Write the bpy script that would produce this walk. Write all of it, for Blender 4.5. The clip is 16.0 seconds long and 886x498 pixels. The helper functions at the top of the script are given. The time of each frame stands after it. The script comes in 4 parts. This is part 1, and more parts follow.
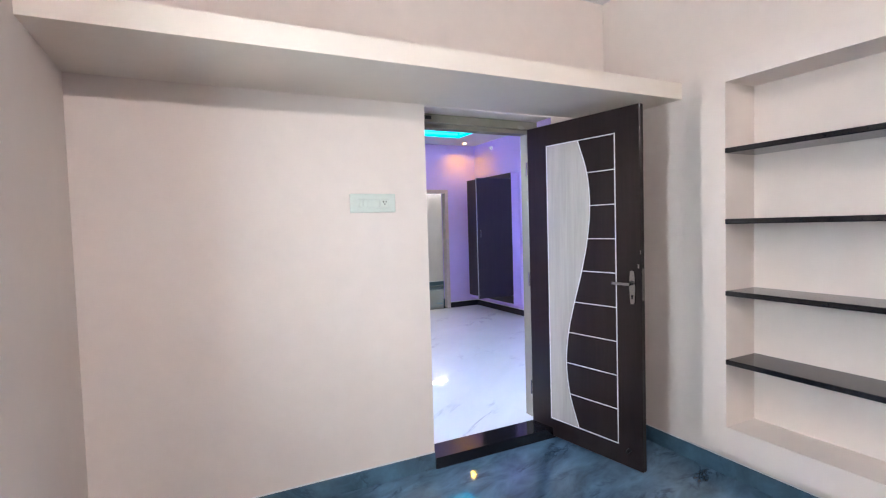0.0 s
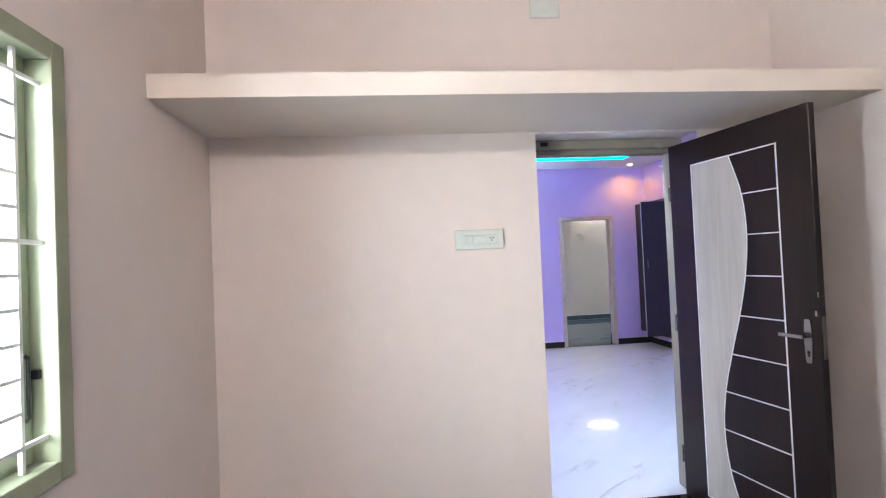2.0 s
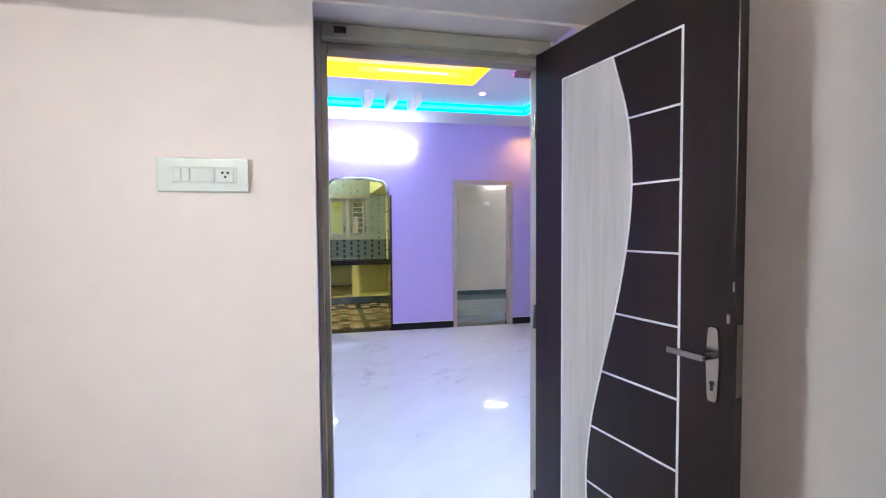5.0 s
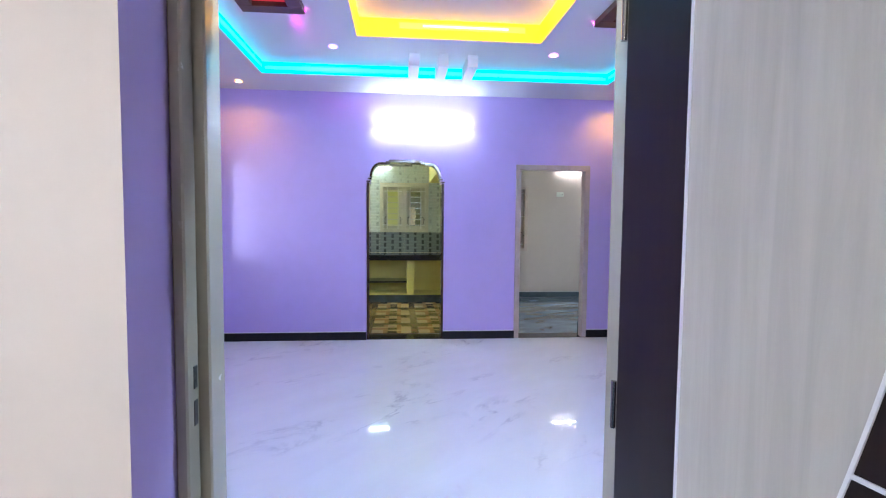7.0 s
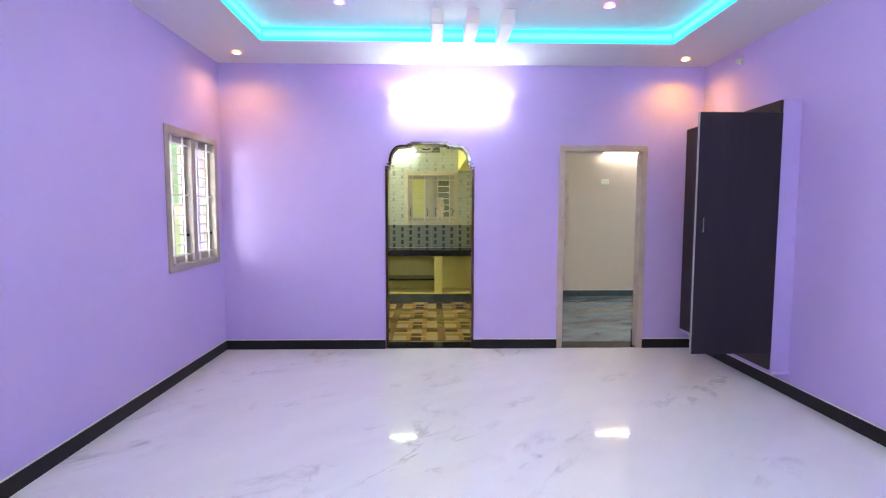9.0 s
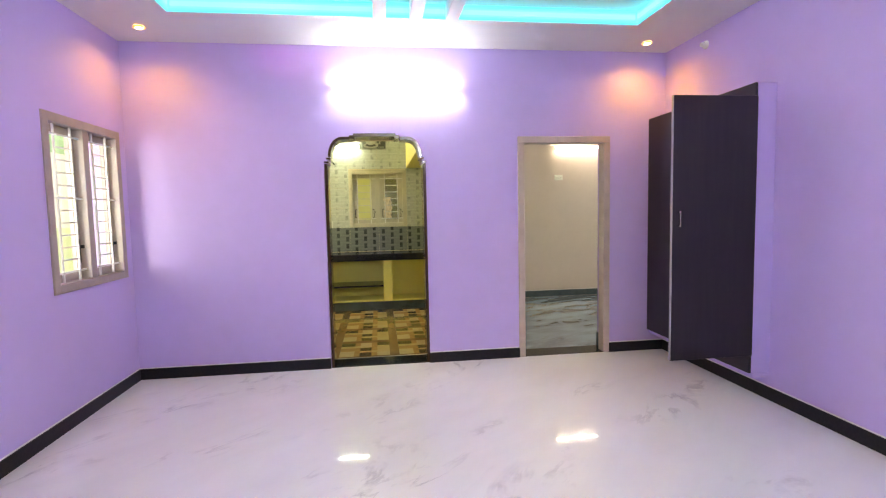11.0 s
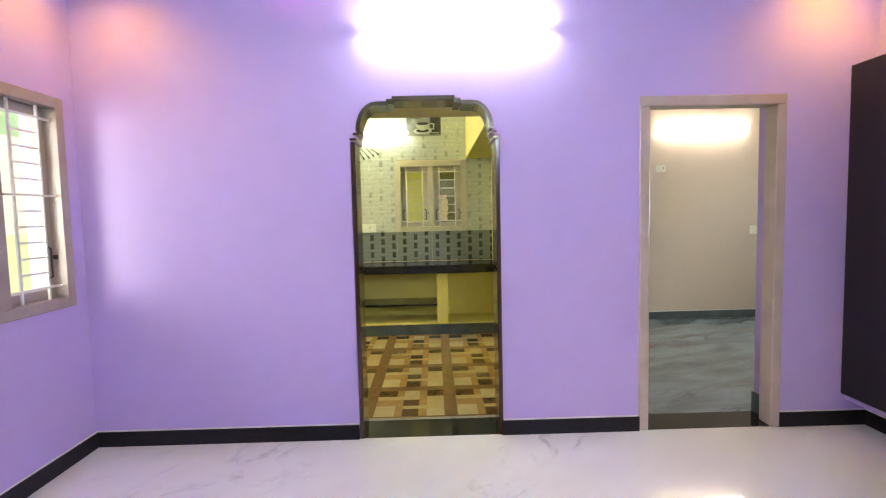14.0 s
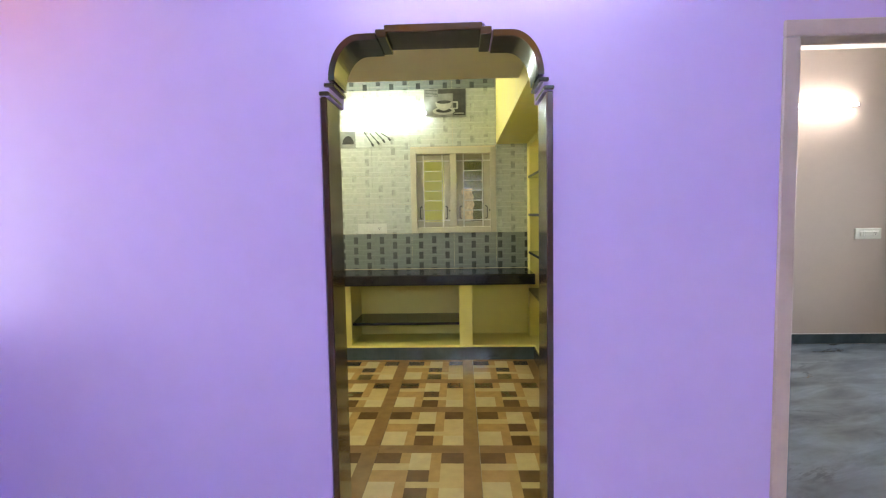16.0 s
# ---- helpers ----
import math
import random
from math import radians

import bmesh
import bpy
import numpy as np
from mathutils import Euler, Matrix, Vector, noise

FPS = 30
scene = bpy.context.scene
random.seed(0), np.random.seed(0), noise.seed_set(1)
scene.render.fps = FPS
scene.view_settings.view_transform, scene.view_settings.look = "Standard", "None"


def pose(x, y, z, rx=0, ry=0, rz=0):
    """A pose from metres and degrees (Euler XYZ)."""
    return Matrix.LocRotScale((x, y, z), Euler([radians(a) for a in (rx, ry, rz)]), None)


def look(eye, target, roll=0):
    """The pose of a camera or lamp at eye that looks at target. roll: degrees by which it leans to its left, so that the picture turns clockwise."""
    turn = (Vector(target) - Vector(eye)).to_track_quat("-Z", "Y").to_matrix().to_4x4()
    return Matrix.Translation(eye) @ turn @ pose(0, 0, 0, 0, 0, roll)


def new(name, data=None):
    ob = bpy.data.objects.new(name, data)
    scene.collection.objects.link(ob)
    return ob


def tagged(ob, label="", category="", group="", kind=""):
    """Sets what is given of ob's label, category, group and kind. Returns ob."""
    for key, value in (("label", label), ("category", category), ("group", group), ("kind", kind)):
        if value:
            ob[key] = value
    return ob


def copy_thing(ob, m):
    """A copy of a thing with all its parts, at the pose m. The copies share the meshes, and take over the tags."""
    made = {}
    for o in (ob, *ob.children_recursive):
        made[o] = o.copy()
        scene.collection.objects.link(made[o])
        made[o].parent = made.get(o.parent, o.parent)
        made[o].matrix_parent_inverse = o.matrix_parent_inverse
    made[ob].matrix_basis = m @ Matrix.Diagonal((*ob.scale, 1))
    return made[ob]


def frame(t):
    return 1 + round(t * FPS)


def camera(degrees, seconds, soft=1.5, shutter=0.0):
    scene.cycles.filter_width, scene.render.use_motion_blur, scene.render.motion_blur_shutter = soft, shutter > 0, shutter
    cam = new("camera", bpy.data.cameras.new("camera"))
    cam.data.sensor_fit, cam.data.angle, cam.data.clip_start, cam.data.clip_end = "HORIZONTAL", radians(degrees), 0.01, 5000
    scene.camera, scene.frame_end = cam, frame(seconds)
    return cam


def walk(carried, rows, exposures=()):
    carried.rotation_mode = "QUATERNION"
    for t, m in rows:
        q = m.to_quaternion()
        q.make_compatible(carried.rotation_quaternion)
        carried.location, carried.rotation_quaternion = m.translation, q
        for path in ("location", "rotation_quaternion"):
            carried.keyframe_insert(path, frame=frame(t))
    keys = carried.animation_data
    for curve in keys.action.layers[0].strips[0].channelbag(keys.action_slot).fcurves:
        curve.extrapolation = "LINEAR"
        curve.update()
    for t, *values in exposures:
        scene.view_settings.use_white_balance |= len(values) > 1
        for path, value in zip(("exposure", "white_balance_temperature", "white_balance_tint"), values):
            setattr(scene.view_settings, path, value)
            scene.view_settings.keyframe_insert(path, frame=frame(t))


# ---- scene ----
cam = camera(83.6, 16.0, 1.2)
PATH = [
    (0, (0.043, 0.005, 1.456), (0.93, 1.795, 1.365), -1.7),
    (0.5, (0.09, 0.048, 1.438), (0.753, 1.933, 1.358), -2.2),
    (1, (0.189, 0.133, 1.476), (0.645, 2.08, 1.415), -2.5),
    (1.5, (0.322, 0.126, 1.482), (0.642, 2.1, 1.454), -2.8),
    (2, (0.508, 0.048, 1.5), (0.697, 2.039, 1.543), -2.5),
    (2.5, (0.605, 0.062, 1.476), (0.928, 2.036, 1.498), -3.0),
    (3, (0.727, 0.217, 1.465), (1.402, 2.099, 1.401), -3.6),
    (3.5, (0.825, 0.411, 1.452), (1.735, 2.189, 1.355), -3.2),
    (4, (1.022, 0.571, 1.457), (1.853, 2.389, 1.373), -1.9),
    (4.5, (1.186, 0.772, 1.44), (1.83, 2.664, 1.355), -0.9),
    (5, (1.345, 1.039, 1.429), (1.818, 2.981, 1.342), -0.4),
    (7.5, (1.801, 2.199, 1.437), (1.906, 4.191, 1.304), 0.4),
    (8, (1.823, 2.421, 1.434), (1.865, 4.415, 1.286), 0.2),
    (10.5, (1.85, 3.157, 1.418), (1.953, 5.148, 1.264), -1.3),
    (11, (1.836, 3.295, 1.414), (2.091, 5.273, 1.264), -1.2),
    (11.5, (1.788, 3.508, 1.418), (2.165, 5.467, 1.266), -1.0),
    (12, (1.806, 3.723, 1.404), (2.243, 5.669, 1.247), -0.9),
    (12.5, (1.883, 3.998, 1.405), (2.277, 5.952, 1.239), -1.0),
    (13, (1.849, 4.276, 1.412), (2.146, 6.249, 1.264), -1.0),
    (13.5, (1.824, 4.519, 1.405), (1.975, 6.508, 1.254), -1.2),
    (14, (1.871, 4.792, 1.41), (1.904, 6.786, 1.27), -1.3),
    (14.5, (1.884, 5.031, 1.396), (1.854, 7.027, 1.264), -1.3),
    (15, (1.871, 5.318, 1.41), (1.823, 7.313, 1.27), -1.2),
    (15.5, (1.903, 5.632, 1.402), (1.843, 7.626, 1.258), -1.0),
    (16, (1.921, 5.884, 1.396), (1.844, 7.877, 1.255), -1.0),
]
TINTS = [(0, 0.02, 5900, 10), (1.0, -0.22, 5950, 11), (1.5, -0.18, 6000, 11), (2.0, -0.06, 6000, 11), (2.5, 0.0, 5900, 10), (3.5, -0.25, 5850, 10), (4.2, -0.16, 5850, 9), (5.0, -0.06, 5950, 10), (7.3, -0.2, 5850, 10), (8.1, 0.07, 5950, 10), (10.3, 0.08, 8650, 10), (13.0, 0.05, 8500, 11), (14.0, 0.11, 8150, 9), (15, 0.13, 7350, 12), (16, 0.04, 6950, 17)]
walk(cam, [(t, look(eye, target, roll)) for t, eye, target, roll in PATH], [(t, 1.2 + s, k, m) for t, s, k, m in TINTS])

# ---- light ----
world = bpy.data.worlds.new("sky")
world.use_nodes = True
scene.world = world
wn, wl = world.node_tree.nodes, world.node_tree.links
sky = wn.new("ShaderNodeTexSky")
sky.sky_type = "NISHITA"
sky.sun_disc = False
sky.sun_elevation, sky.sun_rotation = radians(60), radians(121)
wl.new(sky.outputs[0], wn["Background"].inputs[0])
wn["Background"].inputs[1].default_value = 0.15


def lamp(name, kind, place, energy, colour, target=None, **more):
    data = bpy.data.lights.new(name, kind)
    data.energy, data.color = energy, colour
    ob = new(name, data)
    ob.matrix_world = look(place, target) if target else pose(*place)
    if "size" in more:
        data.shape, data.size, data.size_y = "RECTANGLE", more["size"][0], more["size"][1]
    if "cone" in more:
        data.spot_size, data.spot_blend, data.shadow_soft_size = radians(more["cone"]), more["blend"], 0.03
    return ob


sun = lamp("sun", "SUN", (6, -6, 20), 2.2, (1, 0.95, 0.88), (-4, 0, 0))
sun.data.angle = radians(0.5)
# the sky's light in the west windows
lamp("window_light_hall", "AREA", (-1.48, 6.12, 1.50), 31, (0.86, 0.97, 1.0), (0.3, 7.55, 1.36), size=(1.2, 1.0))
lamp("window_light_bedroom", "AREA", (-1.25, 0.55, 1.75), 84, (0.90, 0.98, 1.0), (2.7, 1.2, 1.2), size=(1.1, 1.2))

lamp("window_light_second_bedroom", "AREA", (7.10, 9.3, 1.5), 33, (0.86, 0.95, 1.0), (4, 9.3, 1.3), size=(0.9, 1.1))

# ---- materials ----


def nodes_of(name):
    m = bpy.data.materials.new(name)
    m.use_nodes = True
    t = m.node_tree
    return m, t, t.nodes, t.links, t.nodes["Principled BSDF"]


def coords(t, scale=1.0, stretch=(1, 1, 1)):
    c = t.nodes.new("ShaderNodeNewGeometry")
    mp = t.nodes.new("ShaderNodeMapping")
    mp.inputs["Scale"].default_value = [scale * s for s in stretch]
    t.links.new(c.outputs["Position"], mp.inputs["Vector"])
    return mp.outputs["Vector"]


def noise_tex(t, vec, scale, detail=4, rough=0.55, distort=0.0):
    n = t.nodes.new("ShaderNodeTexNoise")
    n.inputs["Scale"].default_value = scale
    n.inputs["Detail"].default_value = detail
    n.inputs["Roughness"].default_value = rough
    n.inputs["Distortion"].default_value = distort
    t.links.new(vec, n.inputs["Vector"])
    return n.outputs[0]


def ramp(t, fac, stops):
    r = t.nodes.new("ShaderNodeValToRGB")
    e = r.color_ramp.elements
    while len(e) < len(stops):
        e.new(0.5)
    for k, (p, c) in zip(e, stops):
        k.position, k.color = p, (*c, 1)
    t.links.new(fac, r.inputs[0])
    return r.outputs[0]


def math_node(t, op, a, b=0.0, c=0.0):
    n = t.nodes.new("ShaderNodeMath")
    n.operation = op
    for i, v in enumerate((a, b, c)):
        if isinstance(v, (int, float)):
            n.inputs[i].default_value = v
        else:
            t.links.new(v, n.inputs[i])
    return n.outputs[0]


def mix(t, fac, a, b, how="MIX"):
    n = t.nodes.new("ShaderNodeMix")
    n.data_type, n.blend_type = "RGBA", how
    if isinstance(fac, (int, float)):
        n.inputs[0].default_value = fac
    else:
        t.links.new(fac, n.inputs[0])
    for i, v in ((6, a), (7, b)):
        if isinstance(v, tuple):
            n.inputs[i].default_value = (*v, 1)
        else:
            t.links.new(v, n.inputs[i])
    return n.outputs[2]


def bump(t, bsdf, height, strength, distance=0.002):
    b = t.nodes.new("ShaderNodeBump")
    b.inputs["Strength"].default_value = strength
    b.inputs["Distance"].default_value = distance
    t.links.new(height, b.inputs["Height"])
    t.links.new(b.outputs[0], bsdf.inputs["Normal"])


def shade(c, f):
    return tuple(min(1.0, v * f) for v in c)


def paint(name, colour, rough=0.6, relief=0.25, wear=0.05):
    """Emulsion on plaster: trowel waves, roller grain and faint soiling."""
    m, t, n, l, b = nodes_of(name)
    v = coords(t)
    big = noise_tex(t, v, 1.3, 5, 0.6)
    mid = noise_tex(t, v, 9, 4)
    fine = noise_tex(t, v, 160, 3)
    col = ramp(t, big, [(0.3, shade(colour, 1 - wear)), (0.7, shade(colour, 1 + wear))])
    col = mix(t, 0.5, col, ramp(t, mid, [(0.35, shade(colour, 1 - wear * 0.6)), (0.65, shade(colour, 1 + wear * 0.5))]))
    l.new(col, b.inputs["Base Color"])
    l.new(ramp(t, mid, [(0.3, (rough - 0.07,) * 3), (0.7, (rough + 0.07,) * 3)]), b.inputs["Roughness"])
    h = math_node(t, "ADD", math_node(t, "MULTIPLY", big, 2.5), math_node(t, "MULTIPLY", fine, 0.12))
    h = math_node(t, "ADD", h, math_node(t, "MULTIPLY", mid, 0.3))
    bump(t, b, h, relief, 0.004)
    return m


def plain(name, colour, rough=0.4, metal=0.0, vary=0.06, scale=14, relief=0.05, coat=0.0):
    m, t, n, l, b = nodes_of(name)
    v = coords(t)
    g = noise_tex(t, v, scale, 5)
    l.new(ramp(t, g, [(0.3, shade(colour, 1 - vary)), (0.7, shade(colour, 1 + vary))]), b.inputs["Base Color"])
    l.new(ramp(t, noise_tex(t, v, scale * 2.3, 3), [(0.3, (max(0.02, rough * 0.8),) * 3), (0.7, (rough * 1.2,) * 3)]), b.inputs["Roughness"])
    b.inputs["Metallic"].default_value = metal
    b.inputs["Coat Weight"].default_value = coat
    b.inputs["Coat Roughness"].default_value = 0.05
    bump(t, b, noise_tex(t, v, scale * 8, 3), relief, 0.001)
    return m


def marble(name, base, vein, rough, scale, width, cloud, turn=0.6, fine=0.62, broken=0.0, stretch=(0.45, 1.9, 1)):
    """Polished slab: soft clouds and broken diagonal veins."""
    m, t, n, l, b = nodes_of(name)
    v = coords(t)
    mp = n.new("ShaderNodeMapping")
    mp.inputs["Rotation"].default_value = (0, 0, turn)
    l.new(v, mp.inputs["Vector"])
    along = n.new("ShaderNodeMapping")
    along.inputs["Scale"].default_value = stretch
    l.new(mp.outputs["Vector"], along.inputs["Vector"])
    r = along.outputs["Vector"]
    a = noise_tex(t, r, scale, 7, fine, 0.9)
    line = math_node(t, "ABSOLUTE", math_node(t, "SUBTRACT", a, 0.5))
    line = ramp(t, line, [(0.0, (1, 1, 1)), (width, (0, 0, 0))])
    gate = ramp(t, noise_tex(t, r, scale * 0.7, 3), [(0.51, (0, 0, 0)), (0.68, (1, 1, 1))])
    f = math_node(t, "MULTIPLY", line, gate)
    if broken:
        f = math_node(t, "MULTIPLY", f, ramp(t, noise_tex(t, v, broken, 4), [(0.42, (0, 0, 0)), (0.56, (1, 1, 1))]))
    base_c = ramp(t, noise_tex(t, r, scale * 1.6, 6, 0.6, 0.4), [(0.25, shade(base, 1 - cloud)), (0.5, base), (0.75, shade(base, 1 + cloud))])
    l.new(mix(t, f, base_c, vein), b.inputs["Base Color"])
    b.inputs["Roughness"].default_value = rough
    b.inputs["Specular IOR Level"].default_value = 0.6
    bump(t, b, noise_tex(t, v, 3.0, 2), 0.012, 0.003)
    return m


def wood(name, dark, light, rough, scale=6.0, axis=(1, 1, 0.07), coat=0.0):
    m, t, n, l, b = nodes_of(name)
    tc = n.new("ShaderNodeTexCoord")
    mp = n.new("ShaderNodeMapping")
    mp.inputs["Scale"].default_value = axis
    l.new(tc.outputs["Object"], mp.inputs["Vector"])
    g = noise_tex(t, mp.outputs["Vector"], scale * 6, 7, 0.65, 0.6)
    broad = noise_tex(t, mp.outputs["Vector"], scale, 4, 0.5, 0.4)
    col = ramp(t, g, [(0.3, dark), (0.7, light)])
    col = mix(t, 0.5, col, ramp(t, broad, [(0.35, dark), (0.65, light)]))
    l.new(col, b.inputs["Base Color"])
    l.new(ramp(t, g, [(0.3, (rough * 0.85,) * 3), (0.7, (rough * 1.15,) * 3)]), b.inputs["Roughness"])
    b.inputs["Specular IOR Level"].default_value = 0.3
    b.inputs["Coat Weight"].default_value = coat
    b.inputs["Coat Roughness"].default_value = 0.12
    bump(t, b, g, 0.08, 0.001)
    return m


def glow(name, colour, strength):
    m, t, n, l, b = nodes_of(name)
    b.inputs["Base Color"].default_value = (*shade(colour, 0.8), 1)
    b.inputs["Emission Color"].default_value = (*colour, 1)
    b.inputs["Emission Strength"].default_value = strength
    return m


def glass(name, tint=(1, 1, 1), rough=0.02):
    m, t, n, l, b = nodes_of(name)
    b.inputs["Base Color"].default_value = (*tint, 1)
    b.inputs["Transmission Weight"].default_value = 1.0
    b.inputs["IOR"].default_value = 1.45
    l.new(ramp(t, noise_tex(t, coords(t), 20, 2), [(0.3, (rough,) * 3), (0.7, (rough * 1.3,) * 3)]), b.inputs["Roughness"])
    return m


def wall_tile(name, ground, spot, joint):
    """Printed ceramic: staggered little upright bricks on a paler ground, with fine print lines."""
    m, t, n, l, b = nodes_of(name)
    g = n.new("ShaderNodeNewGeometry")
    s = n.new("ShaderNodeSeparateXYZ")
    l.new(g.outputs["Position"], s.inputs[0])
    along = math_node(t, "ADD", s.outputs[0], s.outputs[1])
    u = math_node(t, "DIVIDE", along, 0.137)
    par = math_node(t, "MODULO", math_node(t, "FLOOR", u), 2.0)
    v = math_node(t, "ADD", math_node(t, "DIVIDE", s.outputs[2], 0.108), math_node(t, "MULTIPLY", par, 0.5))
    fu, fv = math_node(t, "FRACT", u), math_node(t, "FRACT", v)
    inside = math_node(t, "MULTIPLY", math_node(t, "GREATER_THAN", fu, 0.32), math_node(t, "LESS_THAN", fu, 0.64))
    inside = math_node(t, "MULTIPLY", inside, math_node(t, "MULTIPLY", math_node(t, "GREATER_THAN", fv, 0.14), math_node(t, "LESS_THAN", fv, 0.80)))
    dark = inside
    lines = math_node(t, "LESS_THAN", math_node(t, "FRACT", math_node(t, "DIVIDE", s.outputs[2], 0.054)), 0.10)
    vec = coords(t)
    soft = noise_tex(t, vec, 30, 4)
    base = ramp(t, soft, [(0.3, shade(ground, 0.9)), (0.7, shade(ground, 1.08))])
    spots = ramp(t, noise_tex(t, vec, 11, 3), [(0.35, shade(spot, 0.75)), (0.65, shade(spot, 1.4))])
    col = mix(t, lines, base, joint)
    col = mix(t, dark, col, spots)
    l.new(col, b.inputs["Base Color"])
    b.inputs["Roughness"].default_value = 0.16
    bump(t, b, math_node(t, "ADD", math_node(t, "MULTIPLY", lines, -0.3), math_node(t, "MULTIPLY", soft, 0.2)), 0.2, 0.001)
    return m


CREAM = paint("cream_wall_paint", (0.745, 0.655, 0.60))
LOFT_CREAM = paint("yellowish_cream_loft_paint", (0.755, 0.668, 0.585))
LILAC = paint("lilac_wall_paint", (0.51, 0.395, 0.745))
CEIL = paint("white_ceiling_paint", (0.80, 0.78, 0.77), 0.7, 0.12, 0.03)
BEIGE = paint("beige_wall_paint", (0.49, 0.425, 0.385))
YELLOW = paint("yellow_shelf_paint", (0.82, 0.75, 0.24))
KITCHEN = paint("pale_kitchen_paint", (0.60, 0.54, 0.38))
FLOOR_WHITE = marble("white_marble_tile", (0.745, 0.74, 0.76), (0.45, 0.44, 0.49), 0.030, 1.5, 0.030, 0.05, -0.80, 0.60, 4.0, (0.6, 1.5, 1))
FLOOR_BLUE = marble("blue_marble_tile", (0.085, 0.15, 0.225), (0.006, 0.012, 0.028), 0.05, 2.9, 0.045, 0.55, -0.35, 0.60, 0.0, (0.7, 1.6, 1))
FLOOR_GREY = marble("grey_marble_tile", (0.155, 0.205, 0.265), (0.028, 0.038, 0.052), 0.07, 2.0, 0.028, 0.5, -0.30, 0.62, 0.0, (0.6, 1.6, 1))
GRANITE = plain("black_granite", (0.010, 0.010, 0.014), 0.1, 0, 0.4, 60, 0.0)
SKIRT_BLACK = plain("black_granite_skirting", (0.012, 0.011, 0.016), 0.38, 0, 0.3, 60, 0.0)
SKIRT_BLACK.node_tree.nodes["Principled BSDF"].inputs["Specular IOR Level"].default_value = 0.2
SKIRT_BLUE = marble("blue_marble_skirting", (0.06, 0.115, 0.17), (0.008, 0.014, 0.028), 0.12, 3.0, 0.045, 0.5, 0.9, 0.6, 0.0, (0.8, 1.2, 1.2))
SKIRT_GREY = marble("slate_skirting", (0.06, 0.085, 0.10), (0.02, 0.03, 0.035), 0.15, 2.5, 0.03, 0.35)
FRAME = plain("taupe_frame_paint", (0.47, 0.385, 0.34), 0.38, 0, 0.10, 7, 0.12)
FRAME_CREAM = paint("olive_cream_frame_paint", (0.32, 0.29, 0.23), 0.22, 0.06, 0.08)
WINDOW_TAUPE = plain("taupe_window_paint", (0.35, 0.29, 0.26), 0.4, 0, 0.10, 7, 0.12)
EDGE_GREY = plain("grey_edge_band", (0.30, 0.29, 0.29), 0.4)
WINDOW_OLIVE = plain("olive_window_paint", (0.29, 0.315, 0.21), 0.35, 0, 0.08, 8, 0.08)
WINDOW_CREAM = plain("cream_window_paint", (0.50, 0.48, 0.36), 0.35, 0, 0.07, 8, 0.08)
GRILLE = plain("white_grille_enamel", (0.75, 0.75, 0.72), 0.35, 0, 0.05, 12, 0.05)
IRON = plain("black_iron", (0.02, 0.02, 0.02), 0.45, 0.6, 0.3, 40, 0.1)
STEEL = plain("brushed_steel", (0.33, 0.32, 0.31), 0.22, 1.0, 0.02, 8, 0.0)
SILVER = plain("silver_beading", (0.80, 0.80, 0.82), 0.35, 0.3, 0.02, 40, 0.0)
DARK_DOOR = wood("dark_wenge_laminate", (0.009, 0.005, 0.005), (0.021, 0.012, 0.011), 0.33, 7)
PALE_WOOD = wood("pale_ash_laminate", (0.40, 0.37, 0.34), (0.60, 0.57, 0.535), 0.36, 4)
CUPBOARD = wood("charcoal_laminate", (0.013, 0.010, 0.014), (0.023, 0.018, 0.023), 0.36, 5)
ARCH_WOOD = wood("dark_teak_polish", (0.024, 0.013, 0.008), (0.062, 0.031, 0.018), 0.15, 6, coat=0.4)
TEAL = plain("teal_shelf_lining", (0.02, 0.26, 0.19), 0.5, 0, 0.12, 9, 0.1)
WHITE_PLASTIC = plain("white_plastic", (0.66, 0.70, 0.64), 0.18, 0, 0.03, 20, 0.02)
GREY_PLASTIC = plain("grey_plastic", (0.63, 0.665, 0.61), 0.30, 0, 0.05, 20, 0.02)
HOLE = plain("dark_socket_hole", (0.015, 0.015, 0.015), 0.7)
GYPSUM = paint("white_gypsum_board", (0.72, 0.71, 0.72), 0.6, 0.08, 0.02)
GLASS = glass("clear_window_glass")
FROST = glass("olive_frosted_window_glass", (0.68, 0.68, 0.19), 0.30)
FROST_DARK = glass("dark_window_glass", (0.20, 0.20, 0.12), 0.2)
TILE_LIGHT = wall_tile("cream_printed_wall_tile", (0.455, 0.50, 0.45), (0.375, 0.415, 0.37), (0.56, 0.60, 0.56))
TILE_DARK = wall_tile("slate_printed_wall_tile", (0.175, 0.205, 0.20), (0.045, 0.055, 0.055), (0.22, 0.25, 0.245))
GROUT = plain("grey_grout", (0.30, 0.29, 0.24), 0.8)
PRINT_GREY = plain("grey_printed_tile", (0.22, 0.235, 0.22), 0.2, 0, 0.25, 12)
PRINT_DARK = plain("dark_print", (0.05, 0.055, 0.05), 0.2, 0, 0.3, 20)
MOSAIC = {
    "D": plain("dark_brown_tile_print", (0.12, 0.066, 0.026), 0.14, 0, 0.15, 14, 0.02),
    "M": plain("brown_tile_print", (0.235, 0.14, 0.055), 0.14, 0, 0.15, 10, 0.02),
    "T": plain("tan_tile_print", (0.37, 0.23, 0.085), 0.14, 0, 0.12, 14, 0.02),
    "L": plain("pale_tile_print", (0.47, 0.35, 0.155), 0.14, 0, 0.08, 14, 0.02),
    "C": plain("cream_tile_print", (0.49, 0.39, 0.20), 0.14, 0, 0.08, 14, 0.02),
}
